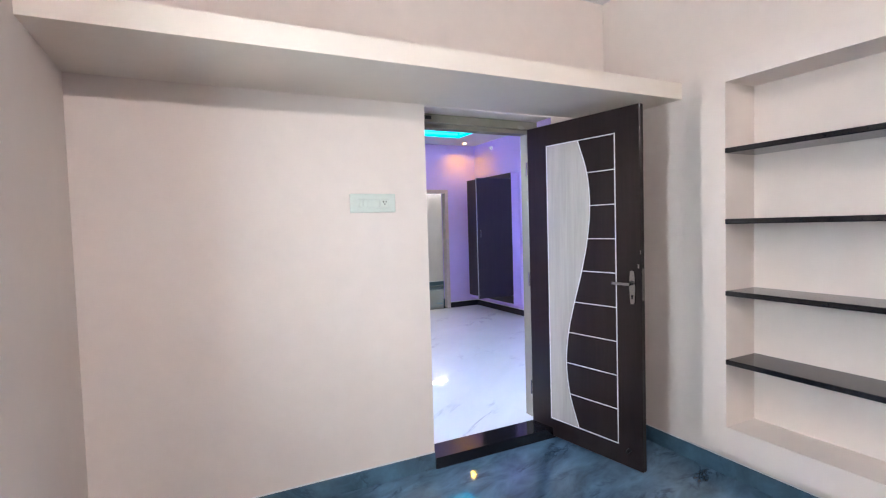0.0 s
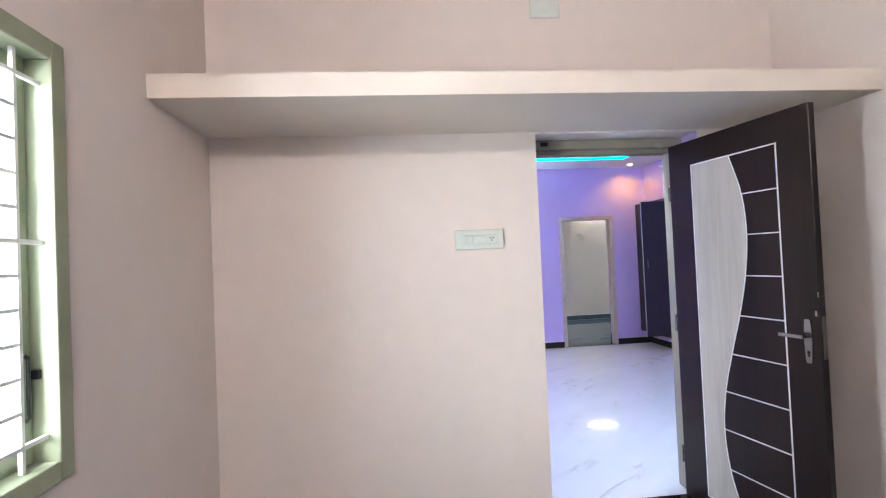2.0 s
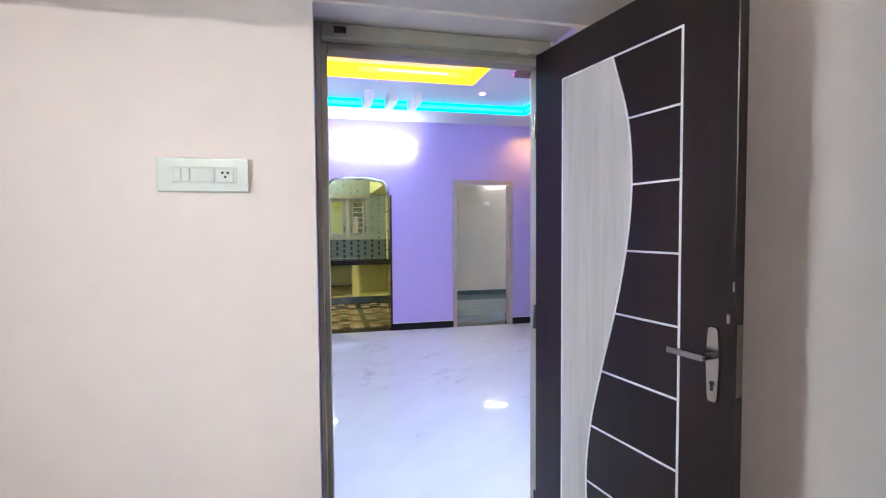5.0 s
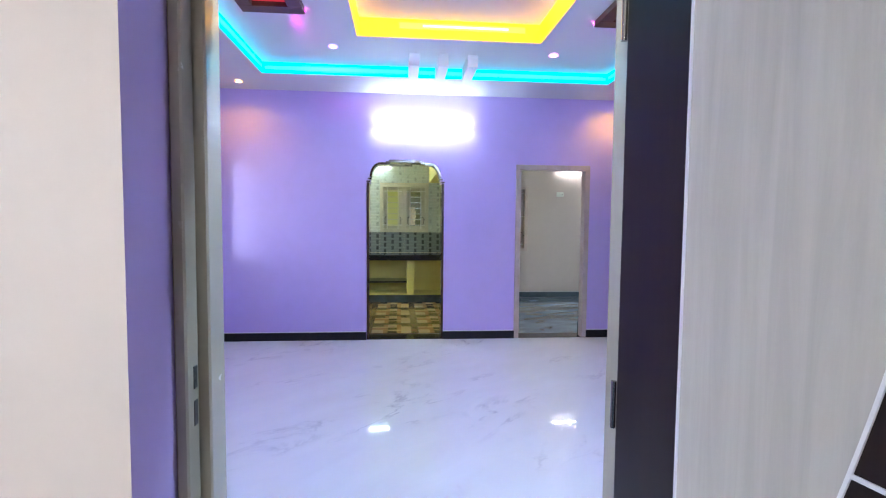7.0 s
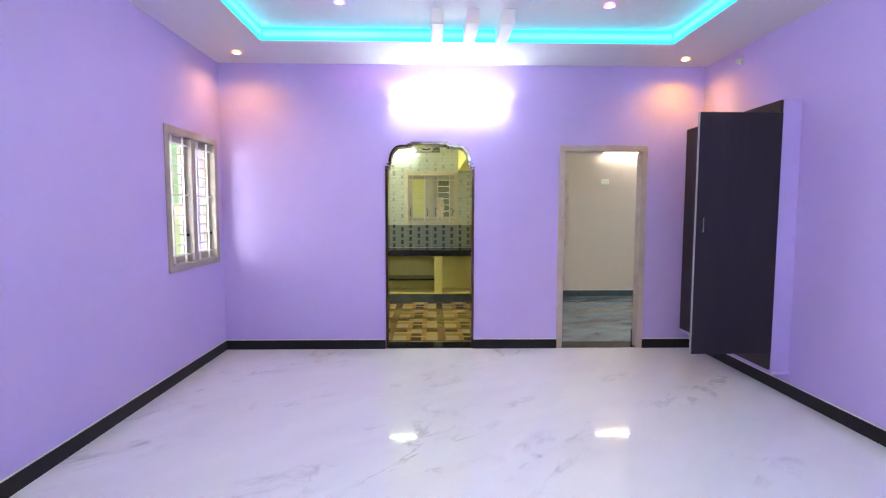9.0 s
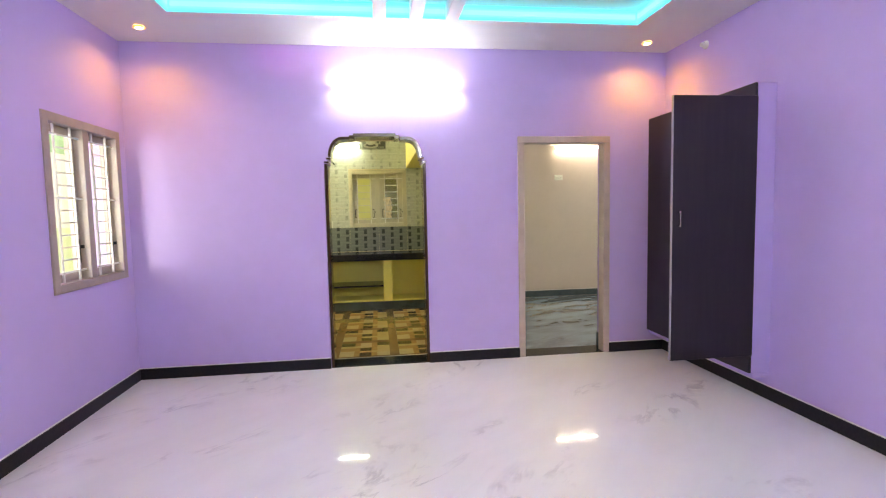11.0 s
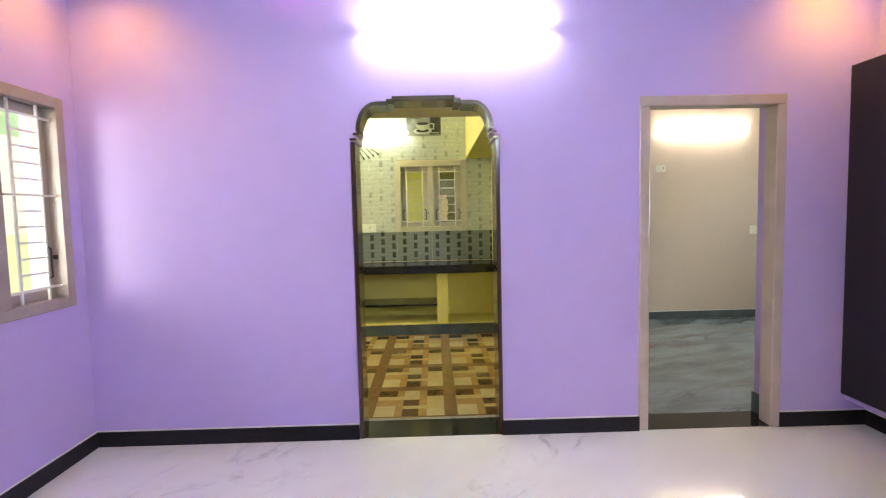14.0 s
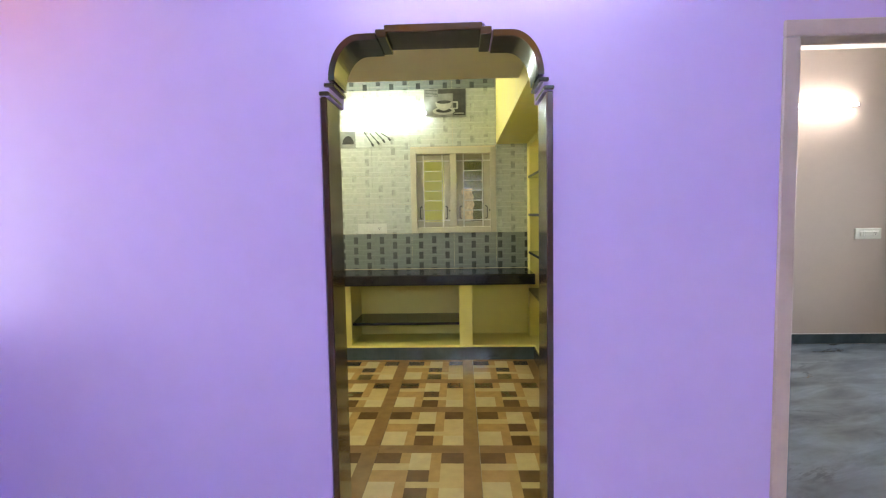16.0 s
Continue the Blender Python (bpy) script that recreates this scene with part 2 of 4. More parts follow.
TUBE = glow("fluorescent_tube_glow", (0.72, 0.88, 1.0), 47)
TUBE_NEAR_FILL = glow("near_wall_fill_tube_glow", (0.68, 0.87, 1.0), 205)
TUBE_BED = glow("bedroom_tube_glow", (1.0, 0.905, 0.84), 248)
TUBE_WARM = glow("kitchen_tube_glow", (0.84, 1.0, 0.95), 38)
TUBE_KITCHEN_FILL = glow("kitchen_fill_tube_glow", (0.95, 1.0, 0.74), 125)
TUBE_ROOM = glow("room_tube_glow", (1.0, 0.94, 0.86), 35)
CYAN = glow("cyan_led_glow", (0.0, 0.72, 0.95), 0.9)
CYAN_FALLOFF = glow("cyan_falloff_glow", (0.03, 0.79, 0.98), 0.97)
CYAN_HOT = glow("cyan_band_middle_glow", (0.07, 0.86, 1.0), 1.05)
AMBER = glow("yellow_led_glow", (1.0, 0.47, 0.0), 1.35)
AMBER_HOT = glow("yellow_led_hot_glow", (1.0, 0.72, 0.30), 1.7)
AMBER_WARM = glow("yellow_led_warm_glow", (1.0, 0.58, 0.04), 1.4)
WARM_LED = glow("warm_downlight_glow", (1.0, 0.72, 0.45), 14)
WARM_HALO = glow("orange_halo_rim_glow", (1.0, 0.50, 0.14), 0.45)
PINK_LED = glow("pink_downlight_glow", (1.0, 0.62, 0.92), 4)
PINK_HALO = glow("pink_halo_rim_glow", (1.0, 0.30, 0.85), 0.85)
BLUE_LED = glow("violet_downlight_glow", (0.62, 0.58, 1.0), 4)
BLUE_HALO = glow("violet_halo_rim_glow", (0.36, 0.25, 1.0), 0.95)

# ---- mesh helpers ----


def box(bm, a, b, slot=0):
    """An axis-aligned block between two corners."""
    lo = [min(p, q) for p, q in zip(a, b)]
    hi = [max(p, q) for p, q in zip(a, b)]
    vs = [bm.verts.new((x, y, z)) for z in (lo[2], hi[2]) for y in (lo[1], hi[1]) for x in (lo[0], hi[0])]
    for f in ((0, 2, 3, 1), (4, 5, 7, 6), (0, 1, 5, 4), (2, 6, 7, 3), (0, 4, 6, 2), (1, 3, 7, 5)):
        bm.faces.new([vs[i] for i in f]).material_index = slot
    return vs


def soften(bm, width=0.003, segments=2):
    bmesh.ops.bevel(bm, geom=bm.edges[:], offset=width, segments=segments, affect="EDGES", profile=0.6)


def mesh_of(name, bm, mats, smooth=False):
    me = bpy.data.meshes.new(name)
    bm.normal_update()
    bm.to_mesh(me)
    bm.free()
    for m in mats if isinstance(mats, (list, tuple)) else (mats,):
        me.materials.append(m)
    if smooth:
        me.shade_smooth()
    return me


def part(name, bm, mats, parent=None, label="", smooth=False):
    ob = new(name, mesh_of(name, bm, mats, smooth))
    if parent:
        ob.parent = parent
        ob.matrix_parent_inverse = parent.matrix_basis.inverted()
    return tagged(ob, label)


def thing(name, place, label, category, group="", kind=""):
    ob = new(name)
    ob.empty_display_size = 0.1
    ob.matrix_basis = place if isinstance(place, Matrix) else pose(*place)
    return tagged(ob, label, category, group, kind)


def block(name, a, b, mats, parent=None, label="", bevel=0.003):
    bm = bmesh.new()
    box(bm, a, b)
    if bevel:
        soften(bm, bevel, 1)
    return part(name, bm, mats, parent, label)


def rod(bm, a, b, r, sides=10):
    """A round bar from a to b."""
    a, b = Vector(a), Vector(b)
    d = b - a
    m = Matrix.Translation((a + b) / 2) @ d.to_track_quat("Z", "Y").to_matrix().to_4x4()
    bmesh.ops.create_cone(bm, cap_ends=True, segments=sides, radius1=r, radius2=r, depth=d.length, matrix=m)


def solid(blocks):
    """One closed skin round all the blocks together; a block is two corners and a material slot."""
    bm = bmesh.new()
    ends = [sorted({round(p[k], 4) for a, b, *_ in blocks for p in (a, b)}) for k in range(3)]
    size = [len(e) - 1 for e in ends]
    full = {}
    for a, b, *slot in blocks:
        span = []
        for k in range(3):
            lo, hi = sorted((round(a[k], 4), round(b[k], 4)))
            span.append(range(ends[k].index(lo), ends[k].index(hi)))
        for x in span[0]:
            for y in span[1]:
                for z in span[2]:
                    full[x, y, z] = slot[0] if slot else 0
    made = {}

    def corner(*p):
        if p not in made:
            made[p] = bm.verts.new([ends[k][p[k]] for k in range(3)])
        return made[p]

    for (x, y, z), slot in full.items():
        for d, quad in (((-1, 0, 0), ((0, 0, 0), (0, 0, 1), (0, 1, 1), (0, 1, 0))), ((1, 0, 0), ((1, 0, 0), (1, 1, 0), (1, 1, 1), (1, 0, 1))),
                        ((0, -1, 0), ((0, 0, 0), (1, 0, 0), (1, 0, 1), (0, 0, 1))), ((0, 1, 0), ((0, 1, 0), (0, 1, 1), (1, 1, 1), (1, 1, 0))),
                        ((0, 0, -1), ((0, 0, 0), (0, 1, 0), (1, 1, 0), (1, 0, 0))), ((0, 0, 1), ((0, 0, 1), (1, 0, 1), (1, 1, 1), (0, 1, 1)))):
            if (x + d[0], y + d[1], z + d[2]) not in full:
                bm.faces.new([corner(x + a, y + b, z + c) for a, b, c in quad]).material_index = slot
    return bm


def slab_structure(name, blocks, mats, label, category, bevel=0.0):
    """A piece of the setting out of blocks."""
    bm = solid(blocks)
    if bevel:
        sharp = [e for e in bm.edges if len(e.link_faces) == 2 and e.calc_face_angle(0) > 0.5]
        bmesh.ops.bevel(bm, geom=sharp, offset=bevel, segments=2, affect="EDGES", profile=0.6)
    return tagged(part(name, bm, mats), label, category, "", "structure")


def pierced(a0, a1, z0, z1, holes, make):
    """The blocks of a wall round its openings; make turns a stretch into two corners."""
    blocks, at = [], a0
    for a, b, c, d in sorted(holes):
        blocks.append(make(at, a, z0, z1))
        if c > z0:
            blocks.append(make(a, b, z0, c))
        if d < z1:
            blocks.append(make(a, b, d, z1))
        at = b
    blocks.append(make(at, a1, z0, z1))
    return solid(blocks)


def wall_x(name, y0, y1, x0, x1, z0, z1, holes, mats, slots, label):
    """A wall that runs along x, with openings (x0, x1, z0, z1); slots: south face, north face, reveals, soffits."""
    bm = pierced(x0, x1, z0, z1, holes, lambda a, b, c, d: ((a, y0, c), (b, y1, d)))
    bm.normal_update()
    for f in bm.faces:
        f.material_index = slots[0] if f.normal.y < -0.5 else slots[1] if f.normal.y > 0.5 else slots[-1] if f.normal.z < -0.5 else slots[2]
    return tagged(part(name, bm, mats), label, "wall", "", "structure")


def wall_y(name, x0, x1, y0, y1, z0, z1, holes, mats, slots, label):
    """A wall that runs along y, with openings (y0, y1, z0, z1); slots: west face, east face, reveals."""
    bm = pierced(y0, y1, z0, z1, holes, lambda a, b, c, d: ((x0, a, c), (x1, b, d)))
    bm.normal_update()
    for f in bm.faces:
        f.material_index = slots[0] if f.normal.x < -0.5 else slots[1] if f.normal.x > 0.5 else slots[2]
    return tagged(part(name, bm, mats), label, "wall", "", "structure")


def strip(bm, points, width, y0, y1):
    """A band that follows points (x, z) in an upright plane, width inwards along its normals, from y0 to y1 deep."""
    pts = [Vector(p) for p in points]
    inner = []
    for i, p in enumerate(pts):
        d = (pts[min(i + 1, len(pts) - 1)] - pts[max(i - 1, 0)]).normalized()
        inner.append(p + Vector((d.y, -d.x)) * width)
    rows = [[bm.verts.new((q.x, y, q.y)) for q in line] for line, y in ((pts, y0), (inner, y0), (inner, y1), (pts, y1))]
    for i in range(len(pts) - 1):
        for k in range(4):
            a, b = rows[k], rows[(k + 1) % 4]
            bm.faces.new((a[i], a[i + 1], b[i + 1], b[i]))
    bm.faces.new([r[0] for r in rows])
    bm.faces.new([r[-1] for r in rows][::-1])
    bmesh.ops.recalc_face_normals(bm, faces=bm.faces[:])


# ---- the plan ----
BED_FLOOR = -0.07
BW, BE, BS, BN = -0.47, 2.80, -1.70, 2.80      # bedroom faces
HW, HE, HS, HN = -0.275, 4.62, 3.09, 7.855     # hall faces
KN, KE = 11.04, 2.60                           # kitchen far wall, kitchen east wall
RN = 11.04                                     # far wall of the second bedroom
RING, PANEL, TOP = 2.89, 3.00, 3.25

# ---- floors ----
slab_structure("floor_bedroom", [((BW - 0.25, BS - 0.2, BED_FLOOR - 0.1), (BE + 0.35, 2.79, BED_FLOOR))], FLOOR_BLUE, "polished blue veined marble tile floor", "floor")
slab_structure("floor_hall", [((HW - 0.25, 2.97, -0.17), (HE + 0.25, 7.86, 0))], FLOOR_WHITE, "glossy white marble tile floor with grey veins", "floor")
slab_structure("floor_second_bedroom", [((2.85, 8.10, -0.14), (7.2, RN + 0.2, -0.004))], FLOOR_GREY, "polished grey veined marble tile floor", "floor")
slab_structure("floor_kitchen", [((-0.4, 8.12, -0.14), (2.85, KN + 0.2, -0.008))], GROUT, "brown and cream mosaic print tile floor", "floor")

# ---- walls ----
wall_x("wall_bedroom_north", BN, HS, BW - 0.25, HE + 0.25, -0.2, TOP, [(1.326, 2.30, -0.2, 2.195)], (CREAM, LILAC), (0, 1, 1, 0), "plastered wall, cream on one side, lilac on the other")
wall_y("wall_bedroom_west", BW - 0.25, BW, BS - 0.2, BN, -0.2, TOP, [(0.70, 1.62, 0.92, 2.17)], (CREAM,), (0, 0, 0), "cream plastered bedroom wall with a window")
wall_x("wall_bedroom_south", BS - 0.2, BS, BW, BE + 0.35, -0.2, TOP, [], (CREAM,), (0, 0, 0), "plain cream bedroom wall")
# the plastered shelf unit stands proud of the east wall, clear of the floor, with a niche let into it
UB, UT = 0.142, 2.300
slab_structure("wall_bedroom_east", [
    ((BE, BS, -0.2), (BE + 0.35, BN, UB)),
    ((BE, BS, UT), (BE + 0.35, BN, TOP)),
    ((BE, 1.90, UB), (BE + 0.35, BN, UT)),
    ((2.65, 1.757, UB), (BE + 0.35, 1.90, UT)),
    ((2.65, 0.20, UB), (BE + 0.35, 1.757, 0.285)),
    ((2.65, 0.20, 2.195), (BE + 0.35, 1.757, UT)),
    ((2.905, 0.20, 0.285), (BE + 0.35, 1.757, 2.195)),
    ((2.65, BS, UB), (BE + 0.35, 0.20, UT)),
], CREAM, "cream plastered wall with a proud recessed shelf unit", "wall", 0.012)
wall_y("wall_hall_west", HW - 0.25, HW, HS, HN, -0.2, TOP, [(6.80, 7.75, 0.92, 2.12)], (LILAC,), (0, 0, 0), "lilac plastered hall wall with a window")
wall_y("wall_hall_east", HE, HE + 0.25, HS, HN, -0.2, TOP, [], (LILAC,), (0, 0, 0), "lilac plastered hall wall")
wall_x("wall_hall_north", HN, 8.10, HW - 0.25, 7.2, -0.2, TOP, [(1.368, 2.275, -0.2, 2.135), (3.15, 4.05, -0.2, 2.10)], (LILAC, BEIGE), (0, 1, 0), "lilac plastered wall with an arch and a doorway")
wall_x("wall_kitchen_north", KN + 0.012, KN + 0.25, -0.4, 2.85, -0.2, TOP, [(1.42, 2.26, 1.22, 2.06)], (KITCHEN,), (0, 0, 0), "tiled kitchen wall with a window")
wall_y("wall_kitchen_west", -0.4, -0.2, 8.10, KN + 0.25, -0.2, TOP, [], (KITCHEN,), (0, 0, 0), "pale plain kitchen wall")
slab_structure("wall_kitchen_east", [
    ((KE + 0.22, 8.10, -0.2), (KE + 0.30, KN + 0.25, TOP)),
    ((KE, 10.88, -0.2), (KE + 0.22, KN + 0.25, TOP)),
    ((KE, 8.10, -0.2), (KE + 0.22, 9.10, TOP)),
    ((KE, 9.10, -0.2), (KE + 0.22, 10.88, 0.14)),
    ((KE, 9.10, 2.05), (KE + 0.22, 10.88, TOP)),
], YELLOW, "yellow painted kitchen wall with shelf recess", "wall")
wall_x("wall_second_bedroom_north", RN, RN + 0.2, 2.9, 7.2, -0.2, TOP, [(3.20, 4.11, 0.88, 2.04)], (BEIGE,), (0, 0, 0), "plain beige bedroom wall")
wall_y("wall_second_bedroom_east", 7.0, 7.2, 8.10, RN, -0.2, TOP, [(8.84, 9.76, 0.92, 2.10)], (BEIGE,), (0, 0, 0), "plain beige bedroom wall")

# ---- ceilings ----
slab_structure("ceiling_bedroom", [((BW - 0.25, BS - 0.2, 3.05), (BE + 0.35, BN, TOP))], CEIL, "white painted bedroom ceiling", "ceiling")
slab_structure("ceiling_kitchen", [((-0.4, 8.10, 2.95), (2.9, KN + 0.25, TOP))], CEIL, "plain kitchen ceiling", "ceiling")
slab_structure("ceiling_second_bedroom", [((2.9, 8.10, 2.95), (7.2, RN + 0.2, TOP))], CEIL, "plain white ceiling", "ceiling")
RX0, RX1, RY0, RY1 = 0.37, 3.97, 3.80, 7.20     # cove opening
YX0, YX1, YY0, YY1 = 1.385, 3.0, 4.60, 6.38     # lit recess in the middle
slab_structure("ceiling_hall", [
    ((HW, HS, RING), (RX0, HN, PANEL + 0.02)), ((RX1, HS, RING), (HE, HN, PANEL + 0.02)),
    ((RX0, HS, RING), (RX1, RY0, PANEL + 0.02)), ((RX0, RY1, RING), (RX1, HN, PANEL + 0.02)),
    ((RX0 - 0.1, RY0 - 0.1, PANEL), (YX0, RY1 + 0.1, PANEL + 0.04)), ((YX1, RY0 - 0.1, PANEL), (RX1 + 0.1, RY1 + 0.1, PANEL + 0.04)),
    ((YX0, RY0 - 0.1, PANEL), (YX1, YY0, PANEL + 0.04)), ((YX0, YY1, PANEL), (YX1, RY1 + 0.1, PANEL + 0.04)),
    ((HW, HS, 3.16), (HE, HN, TOP)),
], GYPSUM, "white stepped gypsum false ceiling with coves", "ceiling")

# cove lights
# the cove sides emit in place of hidden LEDs' light on them
cove = thing("cove_light", (RX0, RY1, PANEL), "glowing cyan LED cove band round the ceiling recess", "cove light")
for a, b in (((RX0 + 0.002, RY1 - 0.012, RING + 0.004), (RX1 - 0.002, RY1 - 0.002, PANEL - 0.002)), ((RX0 + 0.002, RY0 + 0.002, RING + 0.004), (RX1 - 0.002, RY0 + 0.012, PANEL - 0.002)),
             ((RX0 + 0.002, RY0 + 0.014, RING + 0.004), (RX0 + 0.012, RY1 - 0.014, PANEL - 0.002)), ((RX1 - 0.012, RY0 + 0.014, RING + 0.004), (RX1 - 0.002, RY1 - 0.014, PANEL - 0.002))):
    block("glowing_side", a, b, CYAN, cove, "", 0)
zc = (RING + PANEL) / 2
# nested emissive layers, brighter to the middle, imitate the glow's soft falloff
for a, b in (((RX0 + 0.03, RY1 - 0.02, zc - 0.018), (RX1 - 0.03, RY1 - 0.0125, zc + 0.016)), ((RX0 + 0.0125, RY0 + 0.05, zc - 0.018), (RX0 + 0.02, RY1 - 0.03, zc + 0.016)),
             ((RX1 - 0.02, RY0 + 0.05, zc - 0.018), (RX1 - 0.0125, RY1 - 0.03, zc + 0.016))):
    block("led_strip", a, b, CYAN_HOT, cove, "bright middle layer of the cyan glow", 0)
    flat = min(b[0] - a[0], b[1] - a[1])
    out = [0.0, 0.0]
    out[0 if b[0] - a[0] == flat else 1] = 0.003
    block("falloff_band", (a[0] + out[0], a[1] + out[1], zc - 0.034), (b[0] - out[0], b[1] - out[1], zc + 0.032), CYAN_FALLOFF, cove, "mid tone layer of the cyan glow's falloff", 0)
amber = thing("recess_light", (YX0, YY1, PANEL), "glowing yellow LED strips inside the ceiling recess", "cove light")
# the recess sides emit over their full height, for the yellow light on them
for a, b in (((YX0 + 0.002, YY1 - 0.02, PANEL + 0.003), (YX1 - 0.002, YY1 - 0.002, 3.155)), ((YX0 + 0.002, YY0 + 0.002, PANEL + 0.003), (YX1 - 0.002, YY0 + 0.02, 3.155)),
             ((YX0 + 0.002, YY0 + 0.022, PANEL + 0.003), (YX0 + 0.02, YY1 - 0.022, 3.155)), ((YX1 - 0.02, YY0 + 0.022, PANEL + 0.003), (YX1 - 0.002, YY1 - 0.022, 3.155))):
    block("led_strip", a, b, AMBER, amber, "", 0)
# two paler emissive blocks imitate the bright streak in the yellow glow
block("glow_streak", (1.75, YY1 - 0.0225, PANEL + 0.075), (2.85, YY1 - 0.0203, PANEL + 0.125), AMBER_WARM, amber, "", 0)
block("glow_streak", (1.95, YY1 - 0.0245, PANEL + 0.092), (2.70, YY1 - 0.0227, PANEL + 0.110), AMBER_HOT, amber, "pale streak put into the yellow glow", 0)
slab_structure("trim_recess", [((YX0 - 0.02, YY0 - 0.02, PANEL + 0.04), (YX0, YY1 + 0.02, 3.16)), ((YX1, YY0 - 0.02, PANEL + 0.04), (YX1 + 0.02, YY1 + 0.02, 3.16)),
                               ((YX0, YY0 - 0.02, PANEL + 0.04), (YX1, YY0, 3.16)), ((YX0, YY1, PANEL + 0.04), (YX1, YY1 + 0.02, 3.16))], GYPSUM, "white gypsum recess sides", "trim")

bar_bm = bmesh.new()
box(bar_bm, (-0.05, -0.26, 0), (0.05, 0.26, 0.117))
soften(bar_bm, 0.004, 1)
for i, bx in enumerate((1.888, 2.165, 2.445)):
    if i == 0:
        ceiling_bar = tagged(new("ceiling_bar", mesh_of("ceiling_bar", bar_bm, GYPSUM)), "white gypsum bar across the lit ceiling cove", "ceiling bar", "three bars across the cove")
        ceiling_bar.matrix_basis = pose(bx, 7.0, 2.881)
    else:
        copy_thing(ceiling_bar, pose(bx, 7.0, 2.881))


def downlight(x, y, z, mat, label, rim=None):
    d = thing("downlight", (x, y, z), label, "downlight", "ceiling downlights")
    bm = bmesh.new()
    bmesh.ops.create_cone(bm, cap_ends=False, segments=28, radius1=0.045, radius2=0.036, depth=0.012, matrix=pose(x, y, z - 0.007))
    bmesh.ops.create_cone(bm, cap_ends=False, segments=28, radius1=0.034, radius2=0.036, depth=0.012, matrix=pose(x, y, z - 0.007))
    bottom = [e for e in bm.edges if e.is_boundary and all(v.co.z < z - 0.01 for v in e.verts)]
    bmesh.ops.bridge_loops(bm, edges=bottom)
    # a coloured rim emits, to imitate the halo round the lens
    part("rim", bm, rim or WHITE_PLASTIC, d, "rim glowing in place of the coloured halo" if rim else "white rim", True)
    bm = bmesh.new()
    bmesh.ops.create_uvsphere(bm, u_segments=20, v_segments=8, radius=0.033, matrix=pose(x, y, z - 0.006) @ Matrix.Diagonal((1, 1, 0.45, 1)))
    part("lens", bm, mat, d, "glowing lens", True)
    return d


downlight(0.05, 7.50, RING, WARM_LED, "small round downlight glowing warm orange", WARM_HALO)
downlight(4.27, 7.58, RING, WARM_LED, "small round downlight glowing warm orange", WARM_HALO)
downlight(1.15, 6.64, PANEL, BLUE_LED, "small round downlight glowing violet", BLUE_HALO)
downlight(3.20, 6.65, PANEL, PINK_LED, "small round downlight glowing pink", PINK_HALO)
lamp("warm_spot", "SPOT", (0.05, 7.50, RING - 0.045), 9, (1.0, 0.55, 0.02), (0.02, 7.54, 0), cone=152, blend=0.9)
lamp("warm_spot", "SPOT", (4.27, 7.58, RING - 0.045), 11, (1.0, 0.55, 0.02), (4.30, 7.61, 0), cone=152, blend=0.9)

RED = glow("red_led_glow", (0.55, 0.02, 0.03), 0.5)
MAGENTA = glow("magenta_led_glow", (1.0, 0.05, 0.75), 12)
lamp("magenta_spot", "SPOT", (0.92, 5.87, PANEL - 0.035), 18, (1.0, 0.03, 0.70), (1.0, 6.5, PANEL + 0.01), cone=34, blend=0.7)
BROWN_TRIM = wood("brown_ceiling_laminate", (0.05, 0.018, 0.012), (0.09, 0.035, 0.022), 0.35)
for x0, x1, side in ((3.27, 3.80, 3.16), (0.60, 1.05, 0.71)):
    c = thing("ceiling_light_box", (x0, 5.2, PANEL), "brown framed ceiling box with a red lit centre", "light box", "light boxes beside the recess")
    for a, b in (((x0, 5.72, 2.95), (x1, 5.84, 2.998)), ((x0, 4.6, 2.95), (x1, 4.72, 2.998)), ((x0, 4.72, 2.95), (x0 + 0.10, 5.72, 2.998)), ((x1 - 0.10, 4.72, 2.95), (x1, 5.72, 2.998))):
        block("frame_bar", a, b, BROWN_TRIM, c, "", 0.002)
    block("panel", (x0 + 0.10, 4.72, 2.985), (x1 - 0.10, 5.72, 2.996), RED, c, "red lit panel", 0)
    block("led_strip", (x0, 5.842, 2.975), (x1, 5.85, 2.99), MAGENTA, c, "magenta LED strip", 0)


def tube_light(x0, x1, y, z, mat, label, off=0.064):
    """A batten with its tube and two end caps, on a wall that faces south."""
    d = thing("tube_light", ((x0 + x1) / 2, y, z), label, "tube light")
    bm = bmesh.new()
    for v in box(bm, (x0 + 0.035, y - 0.04, z - 0.03), (x1 - 0.035, y - 0.001, z + 0.03)):
        if v.co.y < y - 0.02:
            v.co.z = z + (v.co.z - z) * 0.2
    part("batten", bm, WHITE_PLASTIC, d, "white batten")
    for x in (x0 + 0.018, x1 - 0.03):
        block("end_cap", (x + 0.004, y - off - 0.013, z - 0.013), (x + 0.010, y - 0.03, z + 0.013), WHITE_PLASTIC, d, "", 0.003)
    bm = bmesh.new()
    rod(bm, (x0 + 0.03, y - off, z), (x1 - 0.03, y - off, z), 0.014, 14)
    part("tube", bm, mat, d, "glowing fluorescent tube", True)
    return d


tube_light(1.45, 2.62, HN, 2.515, TUBE, "glowing white tube light high on the lilac wall")
tube_light(0.72, 1.60, KN, 2.42, TUBE_WARM, "glowing tube light on the tiled kitchen wall", 0.055)
tube_light(4.65, 5.85, RN, 2.40, TUBE_ROOM, "glowing tube light on the beige wall", 0.058)


def tube_light_south(x0, x1, y, z, mat, label):
    d = tube_light(-(x1 - x0) / 2, (x1 - x0) / 2, 0, z, mat, label)
    d.matrix_basis = pose((x0 + x1) / 2, y, z, 0, 0, 180)
    return d


